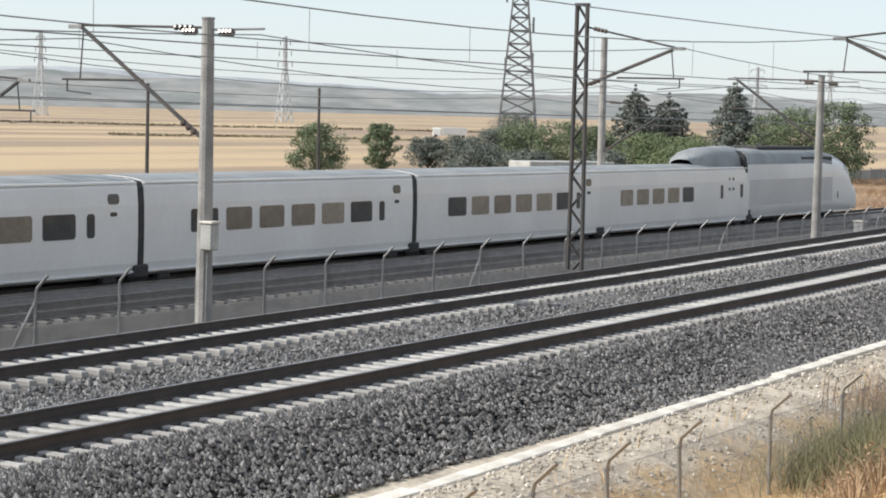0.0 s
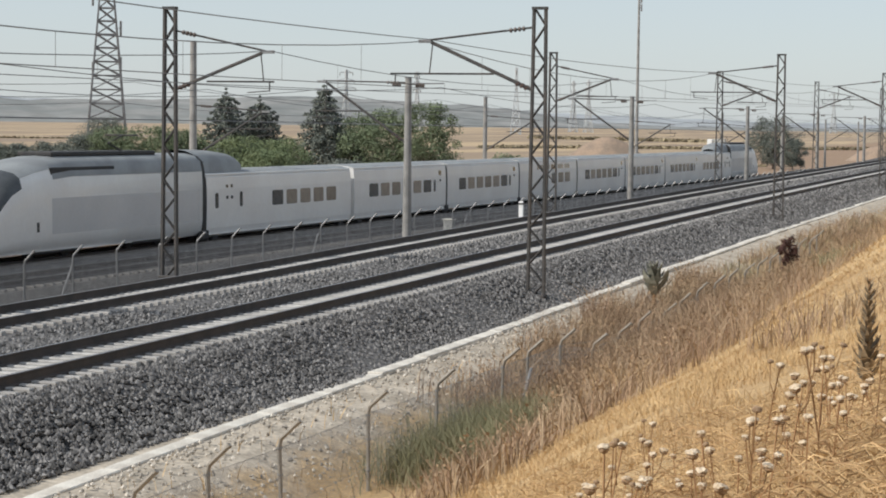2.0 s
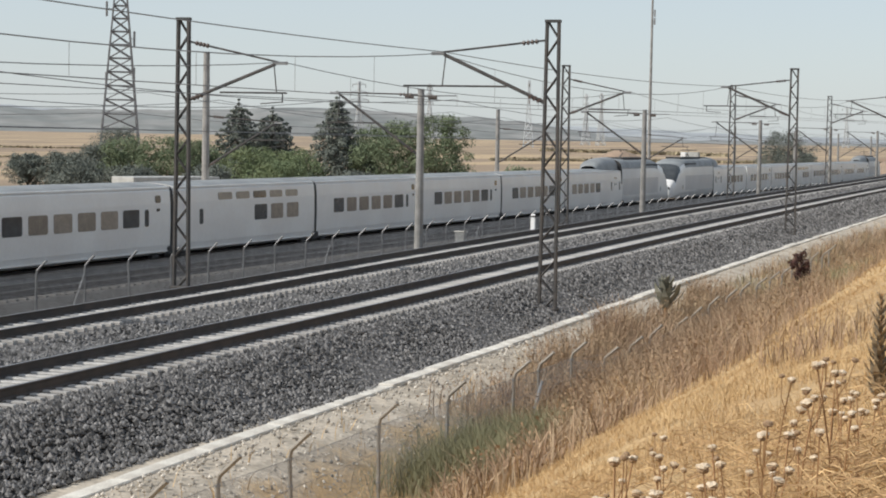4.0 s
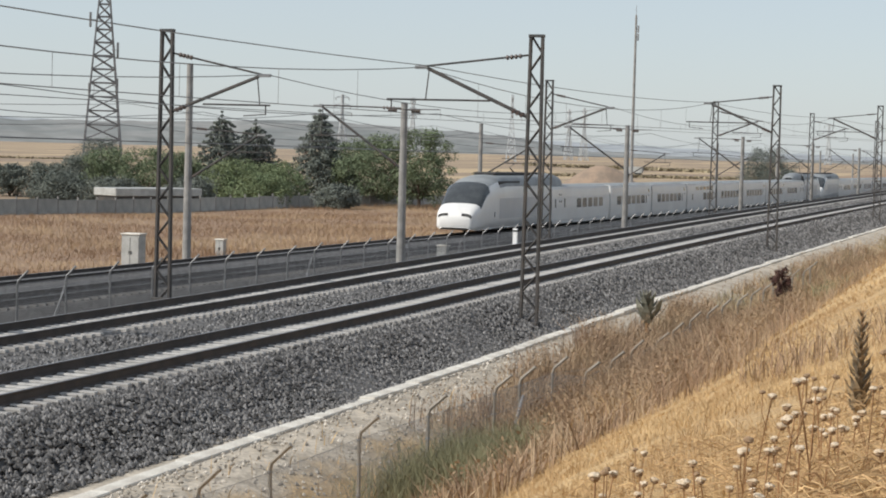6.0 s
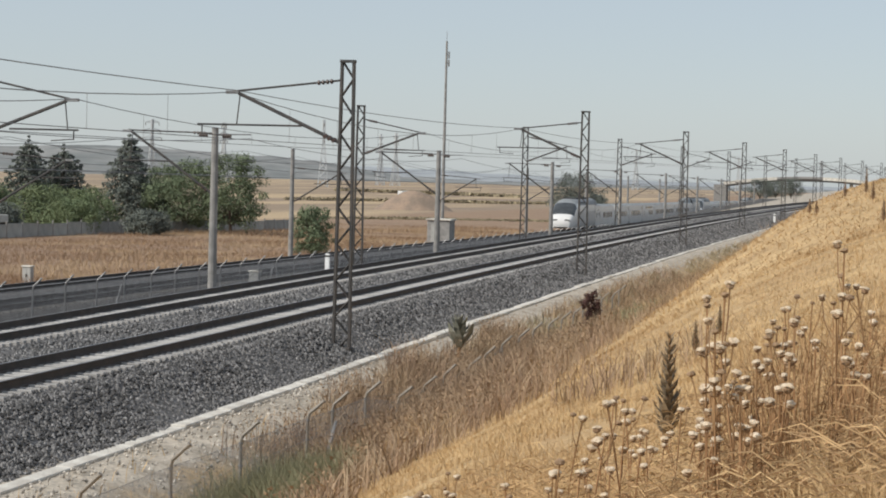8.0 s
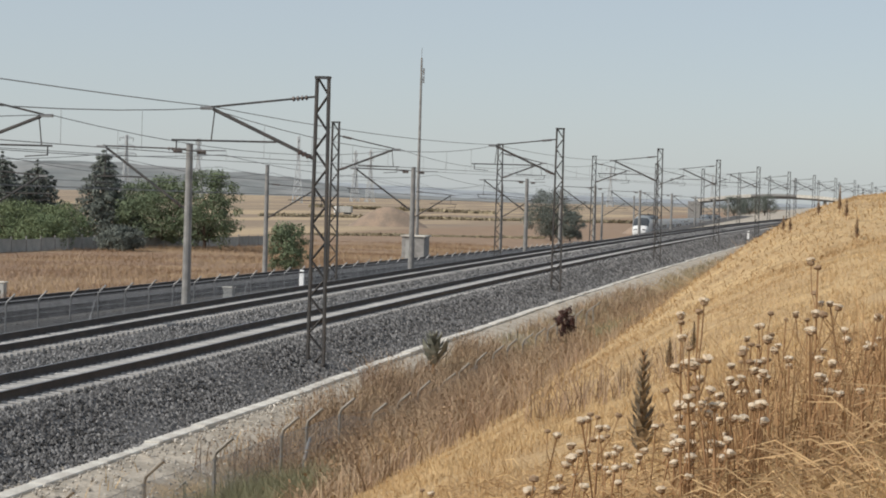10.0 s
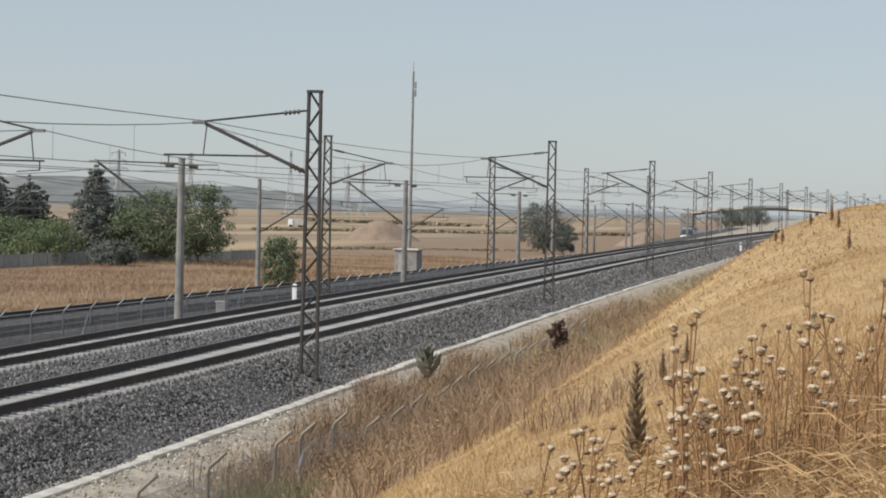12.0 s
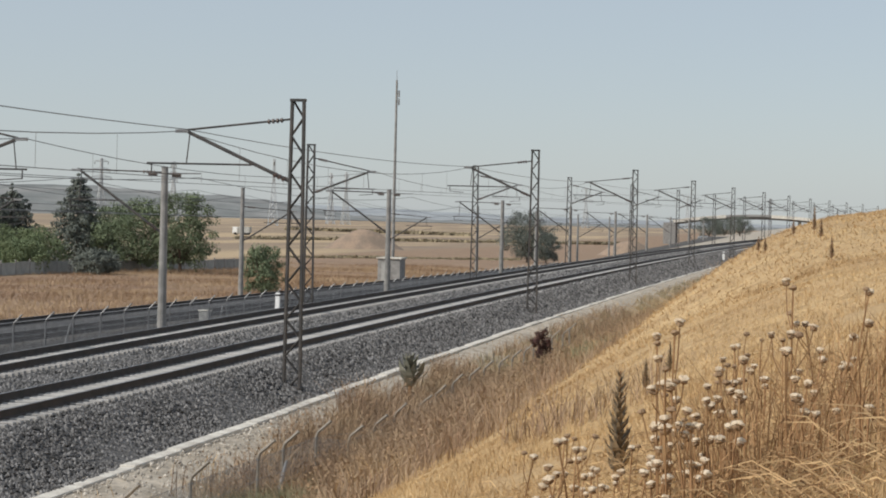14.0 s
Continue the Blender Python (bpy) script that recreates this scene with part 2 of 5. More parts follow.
def ground_material():
    """Dust beside the channel, straw on the slope, ploughed stubble bands across the plain."""
    m = bpy.data.materials.new("dry_ground")
    m.use_nodes = True
    n, ln = m.node_tree.nodes, m.node_tree.links.new
    bs = n["Principled BSDF"]
    bs.inputs["Roughness"].default_value = 0.95
    geo = n.new("ShaderNodeNewGeometry")
    sep = n.new("ShaderNodeSeparateXYZ")
    ln(geo.outputs["Position"], sep.inputs[0])

    def noise_of(scale, detail=5, vec=None):
        q = n.new("ShaderNodeTexNoise")
        q.inputs["Scale"].default_value, q.inputs["Detail"].default_value = scale, detail
        ln(vec or geo.outputs["Position"], q.inputs["Vector"])
        return q.outputs["Fac"]

    def ranged(v, a, b, c=0.0, d=1.0):
        q = n.new("ShaderNodeMapRange")
        for key, x in zip(("From Min", "From Max", "To Min", "To Max"), (a, b, c, d)):
            q.inputs[key].default_value = x
        ln(v, q.inputs["Value"])
        return q.outputs[0]

    def mixed(f, a, b):
        q = n.new("ShaderNodeMix")
        q.data_type = "RGBA"
        for key, c in (("A", a), ("B", b)):
            if isinstance(c, tuple):
                q.inputs[key].default_value = (*c, 1)
            else:
                ln(c, q.inputs[key])
        ln(f, q.inputs["Factor"])
        return q.outputs["Result"]

    def maths(op, a, b):
        q = n.new("ShaderNodeMath")
        q.operation = op
        for i, c in enumerate((a, b)):
            if isinstance(c, (int, float)):
                q.inputs[i].default_value = c
            else:
                ln(c, q.inputs[i])
        return q.outputs[0]

    mp = n.new("ShaderNodeMapping")
    mp.inputs["Scale"].default_value = (0.035, 0.004, 0.02)
    mp.inputs["Rotation"].default_value = (0, 0, radians(50))
    ln(geo.outputs["Position"], mp.inputs["Vector"])
    straw = mixed(ranged(noise_of(0.35), 0.35, 0.65), (0.51, 0.355, 0.18), (0.39, 0.26, 0.128))
    straw = mixed(ranged(noise_of(1.7), 0.52, 0.7), straw, (0.3, 0.2, 0.09))
    field = mixed(ranged(noise_of(1.0, 3, mp.outputs[0]), 0.42, 0.55), (0.43, 0.32, 0.195), (0.27, 0.2, 0.135))
    field = mixed(ranged(noise_of(0.012, 4), 0.55, 0.62), field, (0.23, 0.17, 0.125))
    dust = mixed(ranged(noise_of(1.2), 0.4, 0.62), (0.48, 0.42, 0.34), (0.34, 0.295, 0.235))
    grey = mixed(ranged(noise_of(0.9), 0.4, 0.62), (0.23, 0.22, 0.21), (0.15, 0.145, 0.14))
    curve = maths("MAXIMUM", maths("SUBTRACT", maths("MULTIPLY", maths("MULTIPLY", sep.outputs["Y"], sep.outputs["Y"]), 1.12e-4), 0.34), 0.0)
    across = maths("SUBTRACT", sep.outputs["X"], maths("MINIMUM", curve, 27.0))
    wander = maths("MULTIPLY", maths("SUBTRACT", noise_of(0.8), 0.5), 2.6)
    near_x = maths("ADD", across, wander)
    x = maths("ADD", sep.outputs["X"], wander)
    c = mixed(ranged(x, -45, -70), straw, field)
    verge = mixed(ranged(noise_of(0.25), 0.35, 0.65), (0.3, 0.205, 0.13), (0.24, 0.155, 0.1))
    c = mixed(maths("MULTIPLY", ranged(x, -88, -82), ranged(x, -30, -40.5, 0, 1)), c, verge)
    c = mixed(maths("MULTIPLY", ranged(x, -40.6, -39.6), ranged(x, -27, -28, 0, 1)), c, grey)
    c = mixed(maths("MULTIPLY", ranged(x, -28, -27), ranged(near_x, -11.6, -12.6, 0, 1)), c, dust)
    hsv = n.new("ShaderNodeHueSaturation")
    ln(c, hsv.inputs["Color"])
    ln(ranged(noise_of(9.0, 4), 0.25, 0.75, 0.72, 1.28), hsv.inputs["Value"])
    ln(hsv.outputs["Color"], bs.inputs["Base Color"])
    bp = n.new("ShaderNodeBump")
    bp.inputs["Strength"].default_value, bp.inputs["Distance"].default_value = 0.6, 0.05
    ln(noise_of(12.0, 4), bp.inputs["Height"])
    ln(bp.outputs[0], bs.inputs["Normal"])
    return m


ground()


# ---- track beds ----
def track_bed():
    """Ballast shoulders and crown of the near double line."""
    sec = [(-26.2, -1.2), (-25.0, -0.42), (-24.4, -0.27), (-21.0, -0.27), (-20.3, -0.31), (-19.5, -0.27), (-16.45, -0.27), (-16.0, -0.34), (-15.0, -0.85), (-14.3, -1.07)]
    fine = []
    for (x0, z0), (x1, z1) in zip(sec, sec[1:]):
        k = max(1, int((x1 - x0) / 0.35))
        fine += [(x0 + (x1 - x0) * i / k, z0 + (z1 - z0) * i / k) for i in range(k)]
    fine.append(sec[-1])
    ys = list(np.arange(-40, 130, 0.8)) + YS[YS.index(140):]
    vs, fs = [], []
    for y in ys:
        back = 0.55 * min(max((36 - y) / 14, 0), 1) + 0.16 * noise.noise((0.5, y * 0.45, 9)) + 0.1 * noise.noise((0.5, y * 1.3, 4))
        for x, z in fine:
            edge = 1.0 if -25.5 < x < -15.0 else 0.2
            x -= back * min(max((x + 15.6) / 1.3, 0), 1)
            vs.append((x + bend(y), y, z + rise(y) + edge * 0.035 * noise.noise((x * 1.9, y * 1.9, 1)) + (0.05 * noise.noise((x * 0.5, y * 0.35, 5)) if x > -16.0 or -21.1 < x < -19.4 else 0)))
    k = len(fine)
    for i in range(len(ys) - 1):
        for j in range(k - 1):
            fs.append((i * k + j, i * k + j + 1, (i + 1) * k + j + 1, (i + 1) * k + j))
    bed = raw("ballast_bed", vs, fs, M_BALLAST, smooth=True)
    tagged(bed, "grey crushed stone ballast bed under two tracks", "ballast", kind="structure")
    # loose stones that can be told apart near the walker's spot
    rng = np.random.default_rng(5)
    n = 80000
    yy = 15 + 235 * rng.random(n) ** 2.0
    pick = rng.random(n)
    xx = np.where(pick < 0.64, -16.2 + 2.1 * rng.random(n) ** 1.15 - 0.4 * np.clip((36 - yy) / 14, 0, 1), np.where(pick < 0.84, -21.1 + 1.6 * rng.random(n), -16.9 + 0.8 * rng.random(n)))
    base = np.array([(1, 0, 0), (0, 1, 0), (-1, 0, 0), (0, -1, 0), (0, 0, 1), (0, 0, -1)], float)
    tri = np.array([(0, 1, 4), (1, 2, 4), (2, 3, 4), (3, 0, 4), (1, 0, 5), (2, 1, 5), (3, 2, 5), (0, 3, 5)])
    sv = base[None] * (0.028 + 0.038 * rng.random((n, 1, 1))) * (1 + np.maximum(yy - 45, 0) / 70)[:, None, None] * (0.7 + 0.6 * rng.random((n, 6, 1)))
    ang = rng.random(n) * 6.28
    c, s = np.cos(ang)[:, None], np.sin(ang)[:, None]
    sv = np.stack([sv[..., 0] * c - sv[..., 1] * s, sv[..., 0] * s + sv[..., 1] * c, sv[..., 2] + 0.25 * sv[..., 0]], -1)
    zz = np.interp(xx, [p[0] for p in sec], [p[1] for p in sec]) + 0.012 + np.array([rise(q) for q in yy])
    sv += np.stack([xx + np.array([bend(q) for q in yy]), yy, zz], -1)[:, None]
    fv = (tri[None] + 6 * np.arange(n)[:, None, None]).reshape(-1, 3)
    tagged(raw("ballast_stones", sv.reshape(-1, 3), fv, M_STONE), "loose grey crushed stones on the ballast shoulder", "ballast stones", kind="stuff")
    # pale grit strewn over the dusty verge
    n = 2800
    yy = 14 + 40 * rng.random(n) ** 1.2
    xx = -13.75 + 2.6 * rng.random(n) ** 1.3
    zz = np.array([ground_z(float(a), float(b)) for a, b in zip(xx, yy)])
    gv = base[None] * (0.02 + 0.03 * rng.random((n, 1, 1))) * (0.7 + 0.6 * rng.random((n, 6, 1))) + np.stack([xx, yy, zz], -1)[:, None]
    fv = (tri[None] + 6 * np.arange(n)[:, None, None]).reshape(-1, 3)
    tagged(raw("verge_grit", gv.reshape(-1, 3), fv, M_GRIT), "grey grit strewn over the dusty verge", "stones", kind="stuff")
    # the far line lies on lower, darker beds
    sec2 = [(HS_FAR - 2.7, -0.62), (HS_FAR - 1.75, -0.14), (HS_FAR + 1.75, -0.14), (HS_FAR + 2.9, -0.5)]
    v, f = sweep(sec2, [(y, bend_far(y), HS_RAIL + fall(y)) for y in YS])
    tagged(raw("far_line_bed", v, f, M_BALLAST), "grey ballast bed of the far high-speed line", "ballast", kind="structure")
    vs, fs = [], []
    py = list(np.arange(-60, 260, 4.0)) + [275, 300, 330, 360, 400, 450, 500]
    px = [HS_FAR + 2.2, -31.5, -30.9, -29.8, -28.8, -27.9, -27.0, -26.2, -25.7]
    for y in py:
        for x in px:
            vs.append((x + bend_far(y), y, max(ground_z(x + bend_far(y), y) + 0.05, HS_RAIL + fall(y) - (0.25 if x < -31.2 else 0.52) - 0.05 * max(x + 31, 0))))
    k = len(px)
    fs = [(i * k + j, i * k + j + 1, (i + 1) * k + j + 1, (i + 1) * k + j) for i in range(len(py) - 1) for j in range(k - 1)]
    v, f = vs, fs
    tagged(raw("service_path", v, f, M_PATH), "dark trodden gravel path between the two lines", "path", kind="structure")


RAIL_SEC = [(-0.09, 0), (-0.09, 0.02), (-0.02, 0.045), (-0.02, 0.16), (-0.04, 0.175), (-0.04, 0.205), (0.04, 0.205), (0.04, 0.175), (0.02, 0.16), (0.02, 0.045), (0.09, 0.02), (0.09, 0)]


def tracks():
    """Rails, each a thing of its own, and concrete sleepers."""
    for mid, shift, drop, top, near in ((TRACKS[0], bend, rise, 0.0, True), (TRACKS[1], bend, rise, 0.0, True),
                                        (HS_NEAR, bend_far, fall, HS_RAIL, False), (HS_FAR, bend_far, fall, HS_RAIL, False)):
        line = empty("railway_track")
        tagged(line, "rusty steel rails on pale concrete sleepers" if near else "steel rails of the far high-speed line", "railway track", "tracks", "structure")
        for side in (-0.755, 0.755):
            sec = [(mid + side + x, top - 0.205 + z) for x, z in RAIL_SEC]
            v, f = sweep(sec, [(y, shift(y), drop(y)) for y in YS])
            rail = raw("rail", v, f, M_RAIL, line)
            hs = [(mid + side - 0.03, top - 0.0005), (mid + side - 0.024, top + 0.003), (mid + side + 0.024, top + 0.003), (mid + side + 0.03, top - 0.0005)]
            v, f = sweep(hs, [(y, shift(y), drop(y)) for y in YS])
            raw("rail_head", v, f, M_RAILTOP, rail, "dulled steel running surface")
        bm = bmesh.new()
        box(bm, (0, 0, 0), (2.6, 0.18, 0.16))
        bmesh.ops.bevel(bm, geom=[e for e in bm.edges if e.verts[0].co.z > 0 and e.verts[1].co.z > 0], offset=0.02, segments=1, affect="EDGES")
        me = bpy.data.meshes.new("sleeper")
        bm.to_mesh(me)
        bm.free()
        me.materials.append(M_SLEEPER if near else M_OLDSLEEPER)
        step = 0.43 if near else 0.6
        vs0 = np.array([v.co for v in me.vertices])
        fs0 = [tuple(p.vertices) for p in me.polygons]
        allv, allf = [], []
        i = 0
        y = 12.0 if near else 20.0
        while y < (330 if near else 260):
            z = top - 0.205 - 0.062 + drop(y)
            if near and i < 148:
                ob = new("sleeper", me)
                ob.parent = line
                ob.location = (mid + shift(y) + random.uniform(-0.015, 0.015), y, z + random.uniform(-0.008, 0.008))
            else:
                k = len(allv) * len(vs0)
                allv.append(vs0 + np.array((mid + shift(y), y, z)))
                allf += [tuple(a + k for a in f) for f in fs0]
            i += 1
            y += step
        far = raw("far_sleepers", np.concatenate(allv), allf, M_SLEEPER if near else M_OLDSLEEPER, line)
        far["kind"] = "stuff"


def channel():
    """The pale concrete drain kerb along the foot of the ballast, in cast lengths."""
    line = empty("drainage_channel")
    tagged(line, "pale dusty concrete drainage kerb along the ballast foot", "drain", kind="structure")
    bm = bmesh.new()
    box(bm, (0, 0, 0), (0.36, 2.96, 0.16), 0.02)
    me = bpy.data.meshes.new("kerb_length")
    bm.to_mesh(me)
    bm.free()
    me.materials.append(M_CONC)
    y = 13.0
    while y < 260:
        ob = new("kerb_length", me)
        ob.parent = line
        ob.matrix_basis = pose(-14.0 + bend(y) + random.uniform(-0.03, 0.03), y, -1.065 + rise(y) - 0.055 * min(max((44 - y) / 8, 0), 1) + random.uniform(-0.03, 0.012), 0.3 * (y > 50) + random.uniform(-0.4, 0.4), random.uniform(-2, 2), -math.degrees(2.24e-4 * y) + random.uniform(-0.3, 0.3))
        y += 3.0


track_bed()
tracks()
channel()


# ---- catenary masts ----
def lattice_mast(height):
    """Two channels with zigzag lacing on both faces, standing on a base plate."""
    ob = empty("lattice_mast")
    w0, w1, d = 0.25, 0.18, 0.055
    for s in (-1, 1):
        bm = bmesh.new()
        bmesh.ops.create_cube(bm, size=1, matrix=Matrix.Translation((0, 0, height / 2)) @ Matrix.Diagonal((0.07, 2 * d + 0.06, height, 1)))
        for v in bm.verts:
            v.co.x += s * (w0 + (w1 - w0) * v.co.z / height)
        part("upright", bm, M_STEEL, ob)
    n = 16
    for face in (-1, 1):
        for i in range(n):
            bm = bmesh.new()
            z0, z1 = height * i / n, height * (i + 1) / n
            a = w0 + (w1 - w0) * i / n
            b = w0 + (w1 - w0) * (i + 1) / n
            s = 1 if i % 2 else -1
            tube(bm, (s * a, face * d, z0), (-s * b, face * d, z1), 0.024, 4)
            part("lacing_bar", bm, M_STEEL, ob)
    bm = bmesh.new()
    box(bm, (0, 0, height - 0.03), (2 * w1 + 0.1, 2 * d + 0.1, 0.08))
    part("cap", bm, M_STEEL, ob)
    bm = bmesh.new()
    box(bm, (0, 0, 0.06), (0.62, 0.42, 0.3), 0.02)
    part("footing", bm, M_STEEL, ob, "dark steel footing")
    return ob


def cantilever(ob, side, reach, z_tie, z_out, z_strut, z_reg, start, reg_a, reg_b):
    """A tie rod, a raked strut and a registration arm that hold the wires over a track."""
    s = side
    bm = bmesh.new()
    tube(bm, (s * start, 0, z_tie), (s * reach, 0, z_out + 0.06), 0.034, 5)
    tie = part("tie_rod", bm, M_STEEL, ob)
    for f in (0.08, 0.12, 0.16, 0.2):
        bm = bmesh.new()
        x, z = start + (reach - start) * f, z_tie + (z_out + 0.06 - z_tie) * f
        tube(bm, (s * x, 0, z), (s * (x + 0.06), 0, z - 0.01), 0.07, 8)
        part("insulator_disc", bm, M_INSUL, tie)
    bm = bmesh.new()
    tube(bm, (s * start, 0, z_strut), (s * (reach - 0.1), 0, z_out), 0.055, 6)
    strut = part("strut", bm, M_STEEL, ob)
    for f in (0.05, 0.09, 0.13):
        bm = bmesh.new()
        x = start + (reach - start) * f
        tube(bm, (s * x, 0, z_strut + (z_out - z_strut) * f - 0.03), (s * (x + 0.05), 0, z_strut + (z_out - z_strut) * f + 0.03), 0.085, 8)
        part("insulator_disc", bm, M_INSUL, strut)
    bm = bmesh.new()
    box(bm, (s * (reach + 0.1), 0, z_out + 0.03), (0.42, 0.08, 0.1), 0.01)
    part("clamp", bm, M_GALV, ob)
    bm = bmesh.new()
    tube(bm, (s * reg_a, 0, z_reg), (s * reg_b, 0, z_reg), 0.032, 5)
    part("registration_arm", bm, M_STEEL, ob)
    bm = bmesh.new()
    tube(bm, (s * (reach - 0.05), 0, z_reg), (s * (reach - 0.15), 0, z_out), 0.02, 5)
    part("hanger", bm, M_STEEL, ob)
    bm = bmesh.new()
    tube(bm, (s * (reg_b - 0.15), 0, z_reg), (s * (reg_b - 0.15), 0, z_reg - 0.3), 0.022, 5)
    tube(bm, (s * (reg_b - 0.15), 0, z_reg - 0.28), (s * (reg_b - 0.9), 0, z_reg - 0.34), 0.018, 5)
    part("steady_arm", bm, M_STEEL, ob)


MAST_YS = [10.6] + [55.3 + 44.7 * k for k in range(13)]


def mast_rows():
    near = lattice_mast(8.75)
    cantilever(near, -1, 3.5, 8.15, 7.72, 6.3, 6.77, 0.2, 1.4, 4.7)
    tagged(near, "dark steel lattice mast with a cantilever over the track", "catenary mast", "catenary masts of the near line")
    far = lattice_mast(8.75)
    cantilever(far, 1, 3.3, 8.0, 7.3, 6.15, 6.4, 0.2, 1.3, 3.6)
    tagged(far, "dark steel lattice mast beside the second track", "catenary mast", "catenary masts of the near line")
    for mast, x, z, dy in ((near, -15.07, -1.0, 0.0), (far, -27.3, -0.9, 0.3)):
        for i, y in enumerate(MAST_YS[1:]):
            m = pose(x + bend(y), y + dy, z + rise(y), 0, 0, -math.degrees(2.24e-4 * y))
            if i:
                copy_thing(mast, m)
            else:
                mast.matrix_basis = m


def concrete_mast(name, height, r=0.2):
    ob = empty(name)
    bm = bmesh.new()
    tube(bm, (0, 0, 0), (0, 0, height), r, 12, r * 0.72)
    part("pole", bm, M_POLE, ob, smooth=False)
    bm = bmesh.new()
    tube(bm, (0, 0, height), (0, 0, height + 0.04), r * 0.8, 12)
    part("cap", bm, M_GALV, ob)
    return ob


def far_line_masts():
    a = concrete_mast("concrete_mast", 7.35)
    cantilever(a, -1, 3.9, 7.15, 7.15, 4.6, 5.9, 0.15, 1.9, 4.4)
    bm = bmesh.new()
    tube(bm, (0, 0, 7.1), (1.6, 0, 7.12), 0.03, 5)
    part("outrigger", bm, M_GALV, a)
    for f in (0.35, 0.45, 0.55, 0.65):
        for g, z, r in ((f, 7.04, 0.1), (-f - 0.06, 7.06, 0.09)):
            bm = bmesh.new()
            tube(bm, (g, 0, z), (g + 0.06, 0, z), r, 8)
            part("insulator_disc", bm, M_INSUL, a)
    tagged(a, "round grey concrete catenary mast with a steel cantilever", "catenary mast", "concrete masts of the far line")
    ys = [36.0, 78.4, 121.5, 165, 208, 251, 294, 337, 380, 423]
    a.matrix_basis = pose(-27.3, ys[0], -1.0)
    for y in ys[1:]:
        copy_thing(a, pose(-27.3 + bend_far(y), y, -1.0 + 0.8 * fall(y - 36)))
    b = concrete_mast("concrete_mast", 8.0, 0.19)
    cantilever(b, 1, 3.7, 6.7, 6.4, 4.3, 5.6, 0.15, 1.6, 4.2)
    tagged(b, "round grey concrete catenary mast beyond the far tracks", "catenary mast", "concrete masts of the far line")
    for i, y in enumerate([40.0, 84.5, 132, 178, 223, 268, 313, 358]):
        m = pose(-40.4 + bend_far(y), y, -1.35 + fall(y))
        if i == 1:
            c = concrete_mast("anchor_mast", 9.75, 0.21)
            cantilever(c, 1, 3.7, 6.7, 6.4, 4.3, 5.6, 0.15, 1.6, 4.2)
            tagged(c, "taller grey concrete anchor mast beyond the far tracks", "catenary mast", "concrete masts of the far line")
            c.matrix_basis = m
        elif i:
            copy_thing(b, m)
        else:
            b.matrix_basis = m


def mast_box():
    ob = empty("switch_box", pose(-27.05, 35.85, 1.0))
    bm = bmesh.new()
    box(bm, (0, 0, 0.3), (0.34, 0.3, 0.62), 0.03)
    part("case", bm, M_GREYW, ob)
    bm = bmesh.new()
    box(bm, (0, 0, 0.64), (0.4, 0.36, 0.06), 0.015)
    part("lid", bm, M_CONC, ob)
    bm = bmesh.new()
    tube(bm, (-0.05, 0, 0), (-0.08, 0, -1.9), 0.025, 6)
    part("conduit", bm, M_GALV, ob)
    tagged(ob, "pale switch box clamped to a concrete mast", "switch box")


mast_box()


def wire(name, label, points, sag, r, clip=12):
    """A wire hung from point to point."""
    pts = []
    for p, q in zip(points, points[1:]):
        p, q = Vector(p), Vector(q)
        for i in range(clip):
            f = i / clip
            pts.append(p.lerp(q, f) - Vector((0, 0, 4 * sag * f * (1 - f))))
    pts.append(Vector(points[-1]))
    v, f = polytube(pts, r, 4)
    return tagged(raw(name, v, f, M_WIRE), label, "overhead wire", "overhead wires")


def wires():
    ys = MAST_YS[:10]
    for x, dz, sg in ((-18.5, 6.8, 0.22), (-23.7, 6.45, 0.7), (-18.6, 6.75, 0.75)):
        wire("messenger_wire", "sagging dark messenger wire above the near track", [(x + bend(y), y, dz + rise(y) + (0.25 if sg == 0.22 and y < 12 else 0)) for y in [-34] + ys], sg, 0.013)
        if sg == 0.22:
            continue
        wire("contact_wire", "level contact wire above the near track", [(x + bend(y) + (0.2 if i % 2 else -0.2), y, 5.35 + rise(y)) for i, y in enumerate([-34] + ys)], 0.03, 0.011)
    for x, dz in ((-23.7, 6.45), (-18.6, 6.75)):
        for a, b in zip(ys[:3], ys[1:4]):
            for k in range(1, 8):
                f = k / 8
                y = a + (b - a) * f
                bm = bmesh.new()
                tube(bm, (x + bend(y), y, 5.35 + rise(y)), (x + bend(y), y, dz + rise(y) - 3.0 * f * (1 - f)), 0.006, 4)
                tagged(part("dropper_wire", bm, M_WIRE), "thin dropper between messenger and contact wire", "overhead wire", "droppers")
    ys = [-6.0, 36.0, 78.4, 121.5, 165, 208, 251, 294, 337]
    for x, dz, sg in ((-31.2, 6.05, 0.7), (-32.0, 4.6, 0.03), (-36.8, 6.0, 0.7), (-37.4, 4.6, 0.03), (-25.8, 6.15, 0.5), (-40.4, 6.3, 0.5), (-41.4, 5.4, 0.4)):
        wire("far_line_wire", "dark catenary wire above the far line", [(x + bend_far(y), y, dz + fall(y)) for y in ys], sg, 0.013)


mast_rows()
far_line_masts()
wires()


# ---- the train ----
PITCH = 15.55
BODY = [(-1.2, 0.16), (-1.4, 0.25), (-1.45, 0.55), (-1.46, 1.5), (-1.445, 2.25), (-1.4, 2.78), (-1.3, 2.96), (-0.95, 3.03), (-0.5, 3.07), (0.0, 3.09)]
BODY = BODY + [(-x, z) for x, z in reversed(BODY[:-1])]


def capped(v, f, k, n):
    """Close both ends of a sweep."""
    f.append(tuple(range(k - 1, -1, -1)))
    f.append(tuple(range((n - 1) * k, n * k)))
    return v, f


